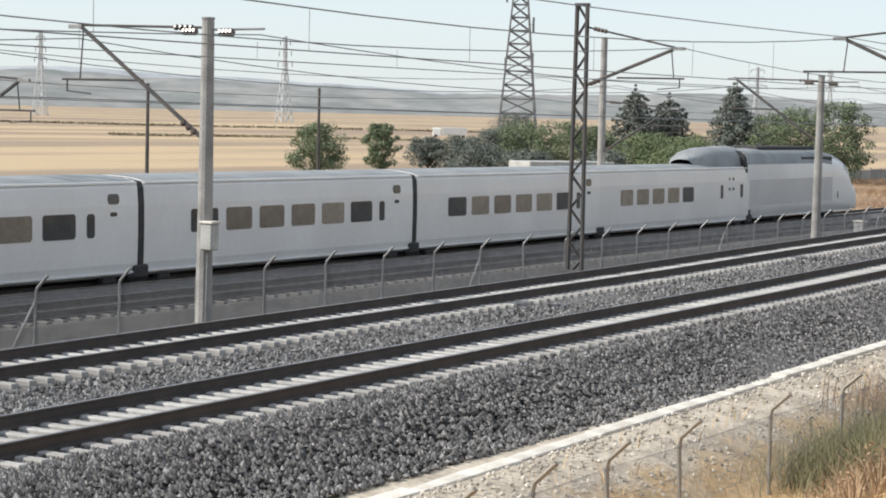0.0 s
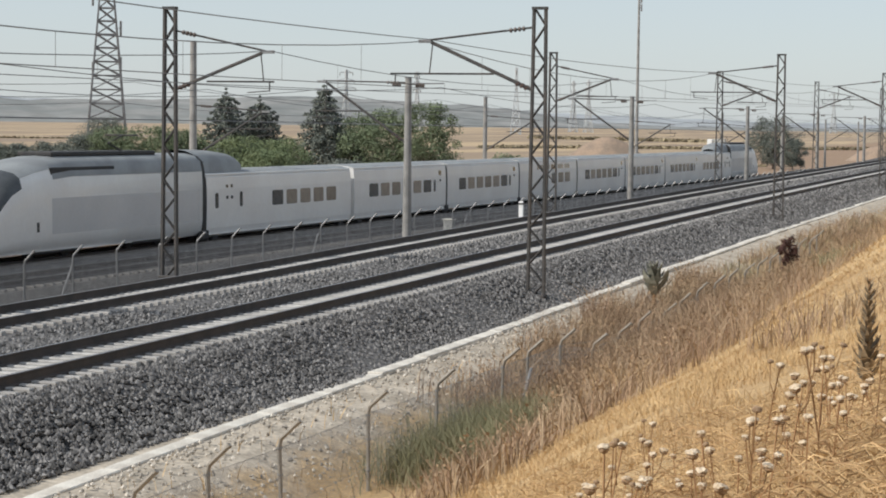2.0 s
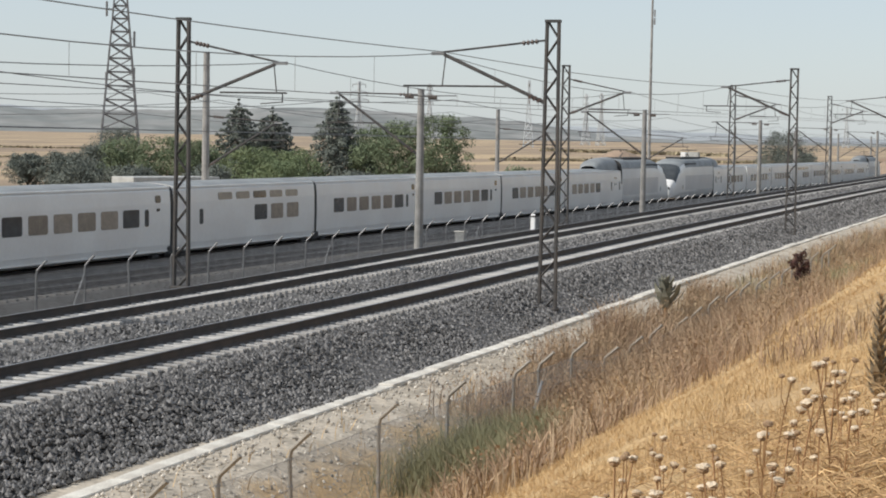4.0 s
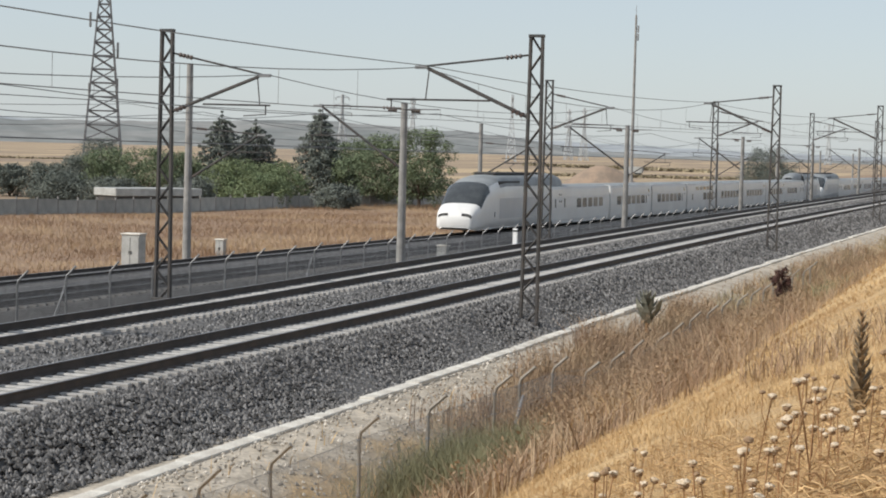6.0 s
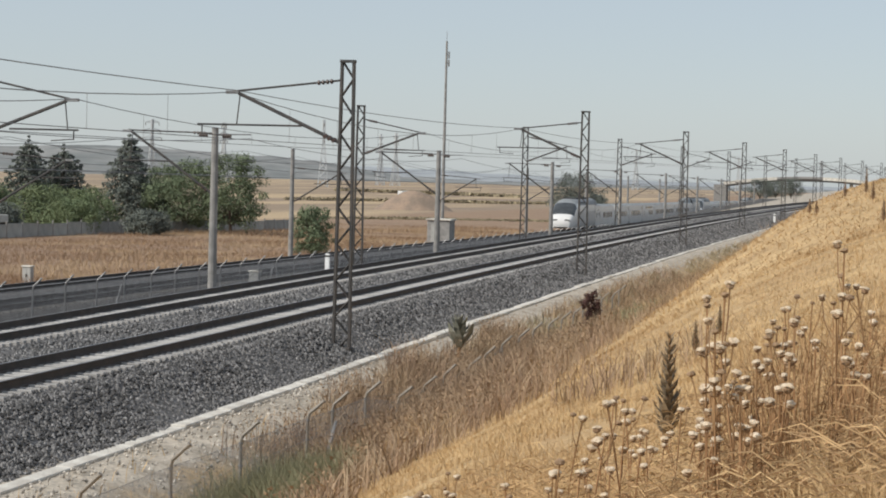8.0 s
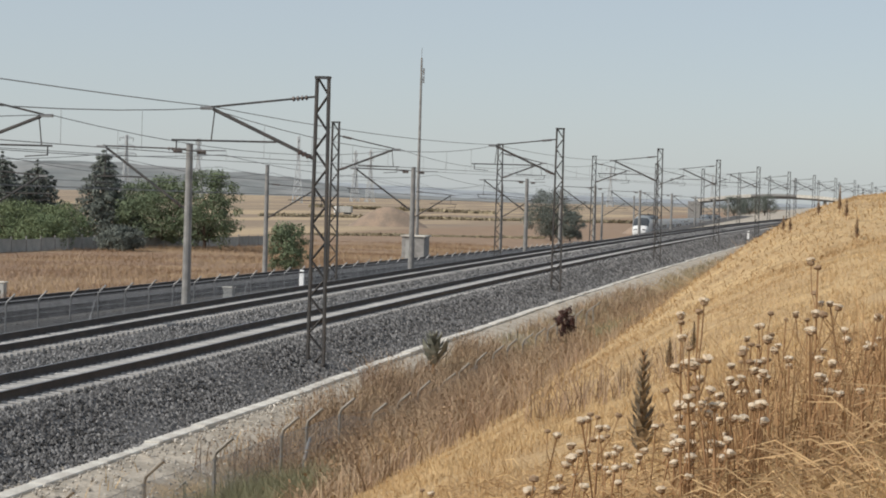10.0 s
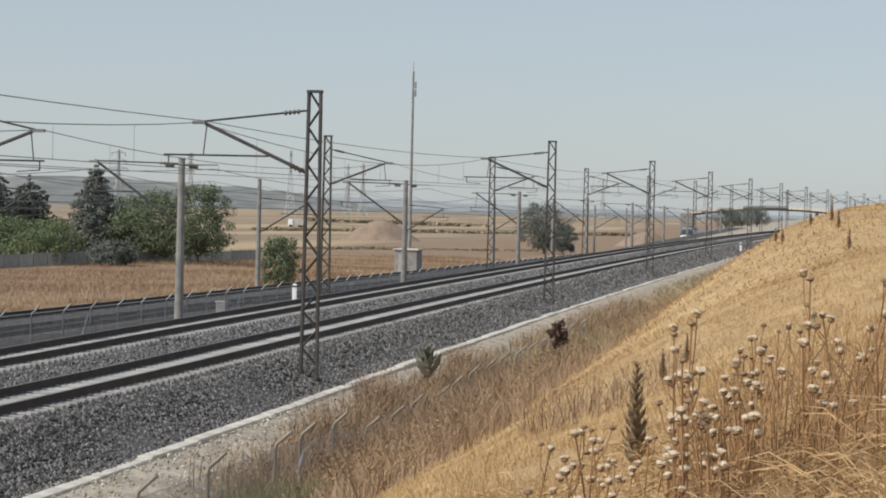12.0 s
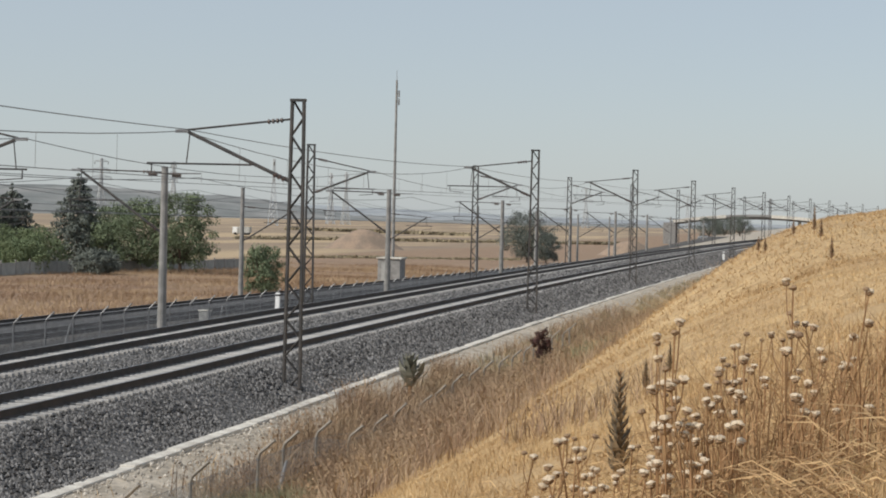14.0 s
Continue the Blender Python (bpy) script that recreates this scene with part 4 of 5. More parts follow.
def trees():
    def put(ob, bearing, dist, turn=0.0):
        if 160 < dist < 210:
            # garden trees, all behind the board fence
            dist *= 1.12
            ob.scale = (1.1, 1.1, 1.1)
        x, y = at_bearing(bearing, dist)
        keep = ob.scale.copy()
        set_down(ob, x, y, -0.05, turn)
        ob.scale = keep
        return ob
    put(conifer("spruce", "dark green conical spruce among garden trees", 1, 9.6, 9.4, 0.76), -21.6, 188)
    put(conifer("spruce", "broad loose grey-green cedar behind a hedge", 2, 8.9, 6.4, 0.36), -24.5, 196)
    put(conifer("spruce", "broad loose grey-green cedar behind a hedge", 3, 8.2, 7.6, 0.36), -23.5, 199)
    put(broadleaf("leafy_tree", "full green broadleaf tree beside the spruce", 4, 7.2, 8.0, M_LEAF, dense=1.3), -19.9, 186)
    put(broadleaf("leafy_tree", "full green broadleaf tree at the garden edge", 5, 7.9, 7.4, M_LEAF, dense=1.3), -18.6, 183)
    put(broadleaf("leafy_tree", "dark green broadleaf tree behind the garden", 16, 6.6, 7.0, M_NEEDLE, dense=1.3), -24.0, 205)
    put(broadleaf("leafy_tree", "full green broadleaf tree beside the spruce", 17, 6.6, 6.0, M_LEAF, dense=1.2), -20.8, 192)
    for i, (b, d, h, w, mt) in enumerate([(-22.9, 180, 4.2, 6.5, M_LEAFB), (-24.2, 178, 4.4, 7.0, M_LEAFB), (-25.6, 184, 5.0, 6.0, M_LEAF), (-26.6, 182, 5.2, 6.5, M_LEAF), (-27.6, 184, 5.2, 7.0, M_LEAF),
                                          (-28.7, 186, 4.2, 5.5, M_NEEDLE), (-29.6, 188, 3.4, 5.0, M_NEEDLE), (-30.6, 190, 3.2, 4.5, M_NEEDLE), (-32.0, 178, 4.6, 3.4, M_LEAF), (-33.9, 165, 4.6, 5.4, M_LEAF), (-23.2, 172, 3.0, 5.0, M_LEAFB), (-28.1, 290, 7.0, 8.0, M_NEEDLE), (-25.4, 166, 2.6, 5.0, M_NEEDLE), (-27.6, 166, 2.4, 5.5, M_NEEDLE), (-29.2, 170, 2.8, 6.0, M_NEEDLE), (-21.0, 172, 2.2, 4.5, M_NEEDLE)]):
        put(broadleaf("hedge_bush", "green hedge bush behind the far line" if mt != M_LEAFB else "bright green shrub in front of the spruce", 20 + i, h, w, mt, False), b, d, 40 * i)
    put(broadleaf("roadside_bush", "small loose green bush beside the far mast", 7, 4.0, 3.6, M_LEAF, False, 0.6), -16.15, 150)
    put(broadleaf("round_oak", "dark round holm oak alone on the verge", 8, 8.4, 9.0, M_NEEDLE, dense=1.2), -8.3, 312)
    put(broadleaf("round_oak", "small dark oak beside the round one", 9, 5.2, 5.0, M_NEEDLE, dense=1.0), -7.75, 308)
    for i, (b, d, h, w) in enumerate([(-2.95, 520, 5.6, 7.5), (-2.05, 540, 5.8, 7.5), (-2.5, 560, 5.0, 8.0)]):
        put(broadleaf("far_tree", "dark tree clump beside the overbridge", 60 + i, h, w, M_NEEDLE), b, d)


trees()


# ---- towers, huts and line-side things ----
def lattice_tower(name, height, w0, w1, r, arms, label, levels=14, material=None):
    """Four tapering legs with crossed bracing; arms: (height, half reach)."""
    mt = material or M_GALV
    ob = empty(name)

    def half(z):
        return max(w1 / 2, w0 / 2 * (1 - z / (height * 0.86)))
    zs = [height * (1 - (1 - i / levels) ** 1.25) for i in range(levels + 1)]
    for sx, sy in ((-1, -1), (1, -1), (1, 1), (-1, 1)):
        v, f = polytube([(sx * half(a), sy * half(a), a) for a in zs], r, 4)
        raw("leg", v, f, mt, ob)
    corner = [(-1, -1), (1, -1), (1, 1), (-1, 1)]
    for k in range(4):
        (ax, ay), (bx, by) = corner[k], corner[(k + 1) % 4]
        for a, b in zip(zs, zs[1:]):
            p, q = (ax * half(a), ay * half(a), a), (bx * half(a), by * half(a), a)
            u, w = (ax * half(b), ay * half(b), b), (bx * half(b), by * half(b), b)
            for c, d in ((p, w), (q, u), (u, w)):
                bm = bmesh.new()
                tube(bm, c, d, r * 0.6, 4)
                part("brace", bm, mt, ob)
    for z, reach in arms:
        for s in (-1, 1):
            bm = bmesh.new()
            tube(bm, (0, 0, z), (s * reach, 0, z + 0.1), r * 0.8, 4)
            tube(bm, (0, 0, z + height * 0.04), (s * reach, 0, z + 0.1), r * 0.6, 4)
            part("cross_arm", bm, mt, ob)
            bm = bmesh.new()
            tube(bm, (s * reach, 0, z + 0.1), (s * reach, 0, z - height * 0.05), r * 0.7, 5)
            part("insulator_string", bm, M_INSUL, ob)
    return tagged(ob, label, "pylon")


def towers():
    x, y = at_bearing(-27.97, 300)
    t = lattice_tower("steel_tower", 44, 6.5, 1.0, 0.14, [(34, 3.2), (39, 2.6)], "tall grey steel lattice tower with antennas beyond the fields", 24, mat("dull_zinc_steel", (0.17, 0.17, 0.175), (0.13, 0.13, 0.135), 0.7, 1, 20, 0.0))
    for z, s in ((20.5, 1), (15.0, 1), (14.2, -1), (25, -1)):
        bm = bmesh.new()
        box(bm, (s * 2.1, 0, z), (0.35, 0.25, 2.3), 0.04)
        tube(bm, (s * 1.2, 0, z), (s * 2.1, 0, z), 0.06, 5)
        part("panel_antenna", bm, M_GALV, t)
    set_down(t, x, y, -0.2, 30)
    # far pylons' steel is coloured pale to stand in for distance haze
    far = mat("haze_paled_pylon_steel", (0.52, 0.54, 0.55), (0.47, 0.49, 0.5), 0.8, 1, 10, 0.0)
    first = None
    for b, d, k in ((-20.95, 1250, 1.0), (-18.85, 1280, 1.0), (-15.9, 1150, 1.0), (-14.2, 1500, 1.0), (-13.75, 1450, 1.0), (-6.6, 1900, 1.0), (-3.6, 2300, 1), (-1.2, 2400, 1), (-34.9, 900, 1), (-42.0, 950, 1)):
        x, y = at_bearing(b, d)
        if first is None:
            first = lattice_tower("distant_pylon", 40, 6, 1.2, 0.26, [(28, 6.5), (33, 5.5), (38, 4.5)], "grey transmission pylon on the far plain, paled in colour for haze", 9, far)
            first["group"] = "distant pylons"
            set_down(first, x, y, -0.3, 40)
        else:
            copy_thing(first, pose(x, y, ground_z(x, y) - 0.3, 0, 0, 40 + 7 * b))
    # thin radio mast with its hut
    x, y = -41.7, 191.0
    ob = empty("radio_mast", pose(x, y, ground_z(x, y)))
    bm = bmesh.new()
    tube(bm, (0, 0, 0), (0, 0, 20.4), 0.19, 10, 0.1)
    part("pole", bm, M_POLE, ob)
    bm = bmesh.new()
    for z in (18.2, 19.0):
        box(bm, (0.25, 0, z), (0.16, 0.16, 0.7), 0.03)
        tube(bm, (0, 0, z), (0.25, 0, z), 0.03, 5)
    part("antenna", bm, M_GALV, ob)
    bm = bmesh.new()
    tube(bm, (0, 0, 20.4), (0, 0, 21.4), 0.025, 5)
    part("tip_rod", bm, M_GALV, ob)
    tagged(ob, "slim grey radio mast with small antennas", "radio mast")
    hut = empty("equipment_hut", pose(x + 0.6, y - 3.2, ground_z(x, y)))
    bm = bmesh.new()
    box(bm, (0, 0, 1.1), (2.3, 2.4, 2.4), 0.03)
    part("hut_body", bm, M_POLE, hut)
    bm = bmesh.new()
    box(bm, (0, 0, 2.38), (2.6, 2.7, 0.16), 0.03)
    part("roof_slab", bm, M_CONC, hut)
    bm = bmesh.new()
    box(bm, (-0.3, -1.21, 1.0), (0.9, 0.05, 1.95), 0.01)
    part("door", bm, M_GREYW, hut, "grey metal door")
    tagged(hut, "small grey concrete equipment hut below the radio mast", "hut")


def cabinet(name, label, x, y, s, z=None):
    ob = empty(name, pose(x, y, (ground_z(x, y) if z is None else z) - 0.03))
    bm = bmesh.new()
    box(bm, (0, 0, s[2] / 2), s, 0.02)
    part("body", bm, M_GREYW, ob)
    bm = bmesh.new()
    box(bm, (0, 0, s[2] + 0.02), (s[0] + 0.1, s[1] + 0.1, 0.07), 0.015)
    part("lid", bm, M_CONC, ob, "pale lid")
    for k in (-1, 1):
        bm = bmesh.new()
        box(bm, (k * s[0] * 0.24, -s[1] / 2 - 0.01, s[2] * 0.5), (s[0] * 0.44, 0.03, s[2] * 0.85), 0.008)
        door = part("door", bm, M_GREYW, ob)
        bm = bmesh.new()
        box(bm, (k * s[0] * 0.06, -s[1] / 2 - 0.04, s[2] * 0.5), (0.03, 0.04, 0.16), 0.005)
        part("handle", bm, M_STEEL, door)
    bm = bmesh.new()
    box(bm, (0, 0, 0.04), (s[0] + 0.14, s[1] + 0.14, 0.12), 0.01)
    part("plinth", bm, M_POLE, ob)
    return tagged(ob, label, "cabinet")


def marker_post(label, x, y, z, h, w=0.2):
    ob = empty("marker_post", pose(x, y, z))
    bm = bmesh.new()
    box(bm, (0, 0, h / 2), (w, 0.1, h), 0.025)
    part("post", bm, M_WHITEPOST, ob)
    bm = bmesh.new()
    box(bm, (0, 0, h * 0.86), (w + 0.012, 0.112, h * 0.1), 0.004)
    part("band", bm, M_DARK, ob, "dark band")
    return tagged(ob, label, "marker post")


def line_side():
    cabinet("relay_cabinet", "tall grey relay cabinet on the grassy verge", -41.9, 82.2, (0.95, 0.65, 1.7))
    cabinet("line_cabinet", "low grey cabinet beside the far line fence", -30.1, 93.5, (0.5, 0.45, 1.1))
    cabinet("signal_box", "small grey signal box on a short leg", -43.2, 95.0, (0.5, 0.35, 0.95))
    marker_post("white marker post beside the second track", -26.0, 92.5, -0.45, 0.85, 0.24)
    marker_post("white marker post at the ballast foot", -14.9 + bend(222), 222, -1.05 + rise(222), 1.3, 0.26)
    # grey boards that fence the gardens
    fence = empty("garden_fence", pose(0, 0, 0))
    tagged(fence, "long grey board fence in front of the garden trees", "fence")
    bm = bmesh.new()
    box(bm, (0, 0, 0.65), (0.05, 2.5, 1.3), 0.01)
    me = bpy.data.meshes.new("board")
    bm.to_mesh(me)
    bm.free()
    me.materials.append(mat("weathered_grey_board", (0.27, 0.28, 0.265), (0.36, 0.36, 0.34), 0.85, 1, 20, 0.1, spread=0.18))
    bm = bmesh.new()
    box(bm, (0, 0, 0.76), (0.12, 0.12, 1.52), 0.01)
    mp = bpy.data.meshes.new("post")
    bm.to_mesh(mp)
    bm.free()
    mp.materials.append(M_POLE)
    for k in range(46):
        y = 108 + 2.5 * k
        for nm, data, dy in (("board", me, 0), ("post", mp, 1.25)):
            o = new(nm, data)
            o.parent = fence
            x = -80.0 + 0.17 * (y + dy - 140) + 0.6 * math.sin((y + dy) * 0.05)
            o.matrix_basis = pose(x, y + dy, ground_z(x, y + dy) - 0.05 + random.uniform(-0.08, 0.05), 0, 0, -math.degrees(math.atan(0.17 + 0.03 * math.cos((y + dy) * 0.05))))
    # low sheds behind the hedge
    for b, d, w, lab in ((-26.6, 181, 9.6, "long low shed with a pale sheet roof"),):
        x, y = at_bearing(b, d)
        ob = empty("shed", pose(x, y, ground_z(x, y), 0, 0, 64))
        bm = bmesh.new()
        box(bm, (0, 0, 0.6), (3.0, w, 1.2), 0.02, pose(0, 0, 0, 0, 0, 90))
        part("shed_wall", bm, M_STEEL, ob, "dark shed wall")
        bm = bmesh.new()
        box(bm, (0, 0, 1.57), (3.4, w + 0.4, 0.72), 0.05, pose(0, 0, 0, 0, 0, 90))
        part("roof", bm, M_GREYW, ob, "pale deep sheet roof")
        tagged(ob, lab, "shed")
    # thin wooden poles across the verge
    for b, d, h in ((-38.9, 118, 7.6), (-33.87, 140, 8.0), (0.75, 430, 7.5)):
        x, y = at_bearing(b, d)
        ob = empty("timber_pole", pose(x, y, ground_z(x, y) - 0.3))
        bm = bmesh.new()
        tube(bm, (0, 0, 0), (0, 0, h), 0.13, 8, 0.09)
        part("pole", bm, M_STEEL, ob)
        bm = bmesh.new()
        tube(bm, (-0.25, 0, h - 0.2), (0.25, 0, h - 0.2), 0.04, 5)
        part("bracket", bm, M_GALV, ob)
        tagged(ob, "thin dark pole on the verge of the far line", "pole", "thin poles")


def overbridge():
    ob = empty("overbridge", pose(-18, 700, 1.7))
    m_side = M_CONC

    def arched(name, x0, x1, y, low, high, material, label):
        """One length of the bowed deck."""
        xs = [x0 + (x1 - x0) * i / 10 for i in range(11)]
        sec = [(y[0], low), (y[1], low), (y[1], high), (y[0], high)]
        vs = [(x, p, z - 1.7 * (x / 25) ** 2) for x in xs for p, z in sec]
        fs = [(4 * i + j, 4 * i + (j + 1) % 4, 4 * i + 4 + (j + 1) % 4, 4 * i + 4 + j) for i in range(10) for j in range(4)] + [(0, 1, 2, 3), (40, 41, 42, 43)]
        raw(name, vs, fs, material, ob, label)
    # the deck takes the dark path material, darker than parapets and piers
    arched("deck", -31, 34, (-4.5, 4.5), 4.4, 5.7, M_PATH, "dark grey deck")
    arched("parapet", -31, -12, (-4.75, -4.5), 5.0, 6.1, m_side, "pale parapet")
    arched("parapet", 4, 19, (-4.75, -4.5), 5.0, 6.1, m_side, "pale parapet")
    arched("parapet", -12, 4, (-4.75, -4.5), 5.3, 6.1, M_POLE, "greyer parapet length")
    for x in (-16, 14):
        bm = bmesh.new()
        box(bm, (x, 0, -0.2), (1.2, 7, 8.4), 0.1)
        part("pier", bm, M_POLE, ob)
    for x in (-32, 35):
        bm = bmesh.new()
        box(bm, (x, 0, -1.4), (4.5, 10, 8.0), 0.1)
        part("abutment", bm, M_POLE, ob)
    tagged(ob, "pale concrete road bridge over the railway far off", "bridge")


def hills():
    """Two ridges that close the plain, with haze put into their colours."""
    def ridge(name, dist, tops, material, seed, label):
        vs, fs = [], []
        n = 240
        for i in range(n):
            b = -75 + 105 * i / (n - 1)
            x, y = at_bearing(b, dist)
            h = lerp(tops, b) + 0.1 * lerp(tops, b) * noise.noise((b * 0.35, seed, 0)) + 3.0 * noise.noise((b * 1.3, seed, 4))
            for f in (0, 0.35, 0.7, 1.0):
                vs.append((x * (1 + 0.12 * f), y * (1 + 0.12 * f), -6 + (h + 6) * f ** 0.8 + (4 * noise.noise((b * 0.8, f * 3, seed)) if 0 < f < 1 else 0)))
        for i in range(n - 1):
            for j in range(3):
                a = i * 4 + j
                fs.append((a, a + 4, a + 5, a + 1))
        tagged(raw(name, vs, fs, material, smooth=True), label, "hills", kind="structure")
    ridge("backdrop_hills", 2300, [(-75, 40), (-42, 42), (-34, 32), (-30, 25), (-26, 28), (-23.5, 34), (-21, 33), (-18.5, 27), (-16, 22), (-15, 13), (-13.5, 4), (-11, 0), (0, 0), (30, 2)], M_HILL, 2, "low scrub-covered hills on the horizon, greyed in colour for haze")
    ridge("backdrop_far_hills", 3400, [(-75, 60), (-40, 66), (-32, 44), (-28, 30), (-20, 26), (-14, 20), (-9, 9), (0, 4), (30, 5)], M_FARHILL, 9, "far dry hills, paled in colour for haze")


towers()
line_side()
overbridge()
hills()


def spoil_heaps():
    """Bare earth mounds and the stubble terrace edge beyond the verge."""
    for b, d, w, h, lab in ((-13.2, 420, 20, 4.6, "bare brown earth mound on the plain"), (-5.3, 420, 16, 3.6, "small dark earth mound beside the line")):
        x, y = at_bearing(b, d)
        vs, fs = [], []
        n, k = 28, 8
        for j in range(k + 1):
            f = j / k
            for i in range(n):
                a = 6.2832 * i / n
                r = w / 2 * (1 - f) * (1 + 0.16 * noise.noise((math.cos(a) * 1.5, math.sin(a) * 1.5, d)))
                vs.append((r * math.cos(a), r * 0.7 * math.sin(a), -0.3 + h * math.sin(f * math.pi / 2) ** 1.3 + 0.2 * noise.noise((a, f * 4, 1))))
        for j in range(k):
            for i in range(n):
                a, b2 = j * n + i, j * n + (i + 1) % n
                fs.append((a, b2, b2 + n, a + n))
        ob = raw("earth_mound", vs, fs, mat("bare_earth", (0.3, 0.22, 0.16), (0.22, 0.17, 0.13), 0.95, 0.3, 4, 0.3), smooth=True)
        tagged(ob, lab, "earth mound")
        set_down(ob, x, y)


spoil_heaps()


def scrub_lines():
    """Dark scrub strips and field banks across the plain."""
    rng = np.random.default_rng(31)
    for b0, b1, d0, d1, h, lab in ((-16.5, -8.5, 300, 330, 0.8, "low dark scrub along a field bank"), (-40, -26, 420, 470, 1.0, "low dark scrub along a field road"),
                                   (-44, -20, 640, 700, 1.6, "scrub line between stubble fields"), (-17, -5, 560, 640, 2.0, "scrub line beyond the bare plain"), (-15.5, -10, 900, 800, 3.0, "distant scrub line on the plain")):
        cs, rs = [], []
        for i in range(1500):
            f = rng.random()
            x, y = at_bearing(b0 + (b1 - b0) * f, d0 + (d1 - d0) * f + rng.normal() * 2)
            cs.append((x, y, ground_z(x, y) + h * 0.15)), rs.append(h * rng.uniform(0.15, 0.4))
        v, q = leaf_cloud(rng, cs, rs, 5, h * 0.3, 0.6)
        tagged(raw("scrub_line", v, q, M_BROWNGREEN), lab, "scrub", kind="stuff")


M_BROWNGREEN = mat("brown_green_scrub", (0.24, 0.2, 0.13), (0.3, 0.25, 0.16), 0.95, 0.1, 2, 0.0, island=0.3)
scrub_lines()


# ---- dry grass and weeds on the cutting slope ----
def blades(name, label, seed, xs, ys, hs, ws, material, lean=0.35, category="grass"):
    """Bent tapering blades, one strip each."""
    rng = np.random.default_rng(seed)
    n = len(xs)
    zs = np.array([ground_z(float(x), float(y)) for x, y in zip(xs, ys)]) - 0.03
    p = np.stack([xs, ys, zs], -1)
    a = rng.random(n) * 6.28
    side = np.stack([np.cos(a), np.sin(a), 0 * a], -1) * ws[:, None]
    b = rng.random(n) * 6.28
    tilt = np.stack([np.cos(b), np.sin(b), 0 * b], -1) * (hs * lean * rng.random(n))[:, None]
    up = np.stack([0 * hs, 0 * hs, hs], -1)
    v = np.stack([p - side, p + side, p + 0.55 * up + 0.3 * tilt + 0.7 * side, p + 0.55 * up + 0.3 * tilt - 0.7 * side, p + up * 0.97 + tilt], 1).reshape(-1, 3)
    k = 5 * np.arange(n)[:, None]
    quads = (k + np.array((0, 1, 2, 3))).tolist()
    tris = (k + np.array((3, 2, 4))).tolist()
    tagged(raw(name, v, quads + tris, material), label, category, kind="stuff")


def slope_grass():
    rng = np.random.default_rng(11)

    def patchy(x, y, s, seed):
        return np.array([noise.noise((a * s, b * s, seed)) for a, b in zip(x, y)])
    def curve_of(y):
        return np.array([bend(q) for q in y])
    # near, tall straw; count falls with distance
    n = 150000
    y = 6 + 34 * rng.random(n) ** 1.3
    x = -9.2 + rng.random(n) * (9.2 + 0.06 * y + 1.5)
    keep = patchy(x, y, 0.45, 1) > -0.32
    x, y = x[keep], y[keep]
    blades("dry_grass", "dense dry golden grass on the cutting slope", 1, x, y, (0.12 + 0.26 * rng.random(len(x)) ** 1.6) * (1.05 - 0.72 * np.clip((y - 9) / 20, 0, 1)), 0.0016 + 0.002 * rng.random(len(x)) + y * 0.00011, M_DRY, 1.2)
    n = 70000
    y = 38 + 190 * rng.random(n) ** 1.5
    x = -9.0 + rng.random(n) * (9.0 + 0.075 * y + 3)
    x += np.array([bend(q) for q in y])
    blades("far_dry_grass", "dry golden grass farther along the slope", 2, x, y, 0.04 + 0.1 * rng.random(n), 0.006 + 0.00018 * y, M_DRY, 2.0)
    # brown weeds along the fence
    n = 26000
    y = 24 + 90 * rng.random(n)
    x = -10.6 + (3.2 + 3.2 * np.array([noise.noise((q * 0.11, 0.5, 2)) for q in y])) * rng.random(n) ** 1.2
    toward = rng.random(n) < 0.45
    x = np.where(toward & (y > 44), -12.6 + 3.2 * rng.random(n), x)
    keep = (patchy(x, y, 0.3, 4) > -0.15) & ~((y < 37.0) & (x < -8.6))
    x, y = x[keep], y[keep]
    x = x + curve_of(y)
    blades("brown_weeds", "dry reddish brown weeds along the slope fence", 3, x, y, 0.3 + 0.55 * rng.random(len(x)), 0.006 + 0.011 * rng.random(len(x)), M_BROWN, 1.1, "weeds")
    # a rank stand that swallows the fence
    n2 = 21000
    y2 = 33 + 34 * rng.random(n2)
    x2 = -12.4 + 4.5 * rng.random(n2) + 0.9 * patchy(np.zeros(n2), y2, 0.16, 6)
    k2 = (patchy(x2, y2, 0.55, 8) > -0.25) & (rng.random(n2) < np.clip((y2 - 35.5) / 4, 0, 1))
    x2, y2 = x2[k2], y2[k2]
    x2 = x2 + curve_of(y2)
    blades("rank_weeds", "rank reddish brown weeds that hide the slope fence", 13, x2, y2, (0.3 + 0.75 * rng.random(len(x2))) * (1 + 0.35 * np.clip(1 - np.abs(y2 - 50) / 9, 0, 1)), 0.005 + 0.008 * rng.random(len(x2)), M_BROWN, 0.95, "weeds")
    x, y = np.concatenate([x, x2, x2]), np.concatenate([y, y2, y2])
    # straw and weeds run into one another
    n3 = 16000
    y3 = 33 + 110 * rng.random(n3) ** 1.3
    x3 = -11.0 + 3.4 * rng.random(n3)
    k3 = patchy(x3, y3, 0.22, 12) > 0.02
    blades("straw_tongues", "tongues of dry straw between the weeds", 15, (x3 + curve_of(y3))[k3], y3[k3], 0.3 + 0.5 * rng.random(k3.sum()), 0.006 + 0.008 * rng.random(k3.sum()), M_DRY, 0.9)
    n4 = 30000
    y4 = 24 + 90 * rng.random(n4) ** 1.2
    x4 = -9.4 + 7.4 * rng.random(n4) ** 1.5
    k4 = patchy(x4, y4, 0.25, 14) > -0.02 + 0.045 * (x4 + 9.4)
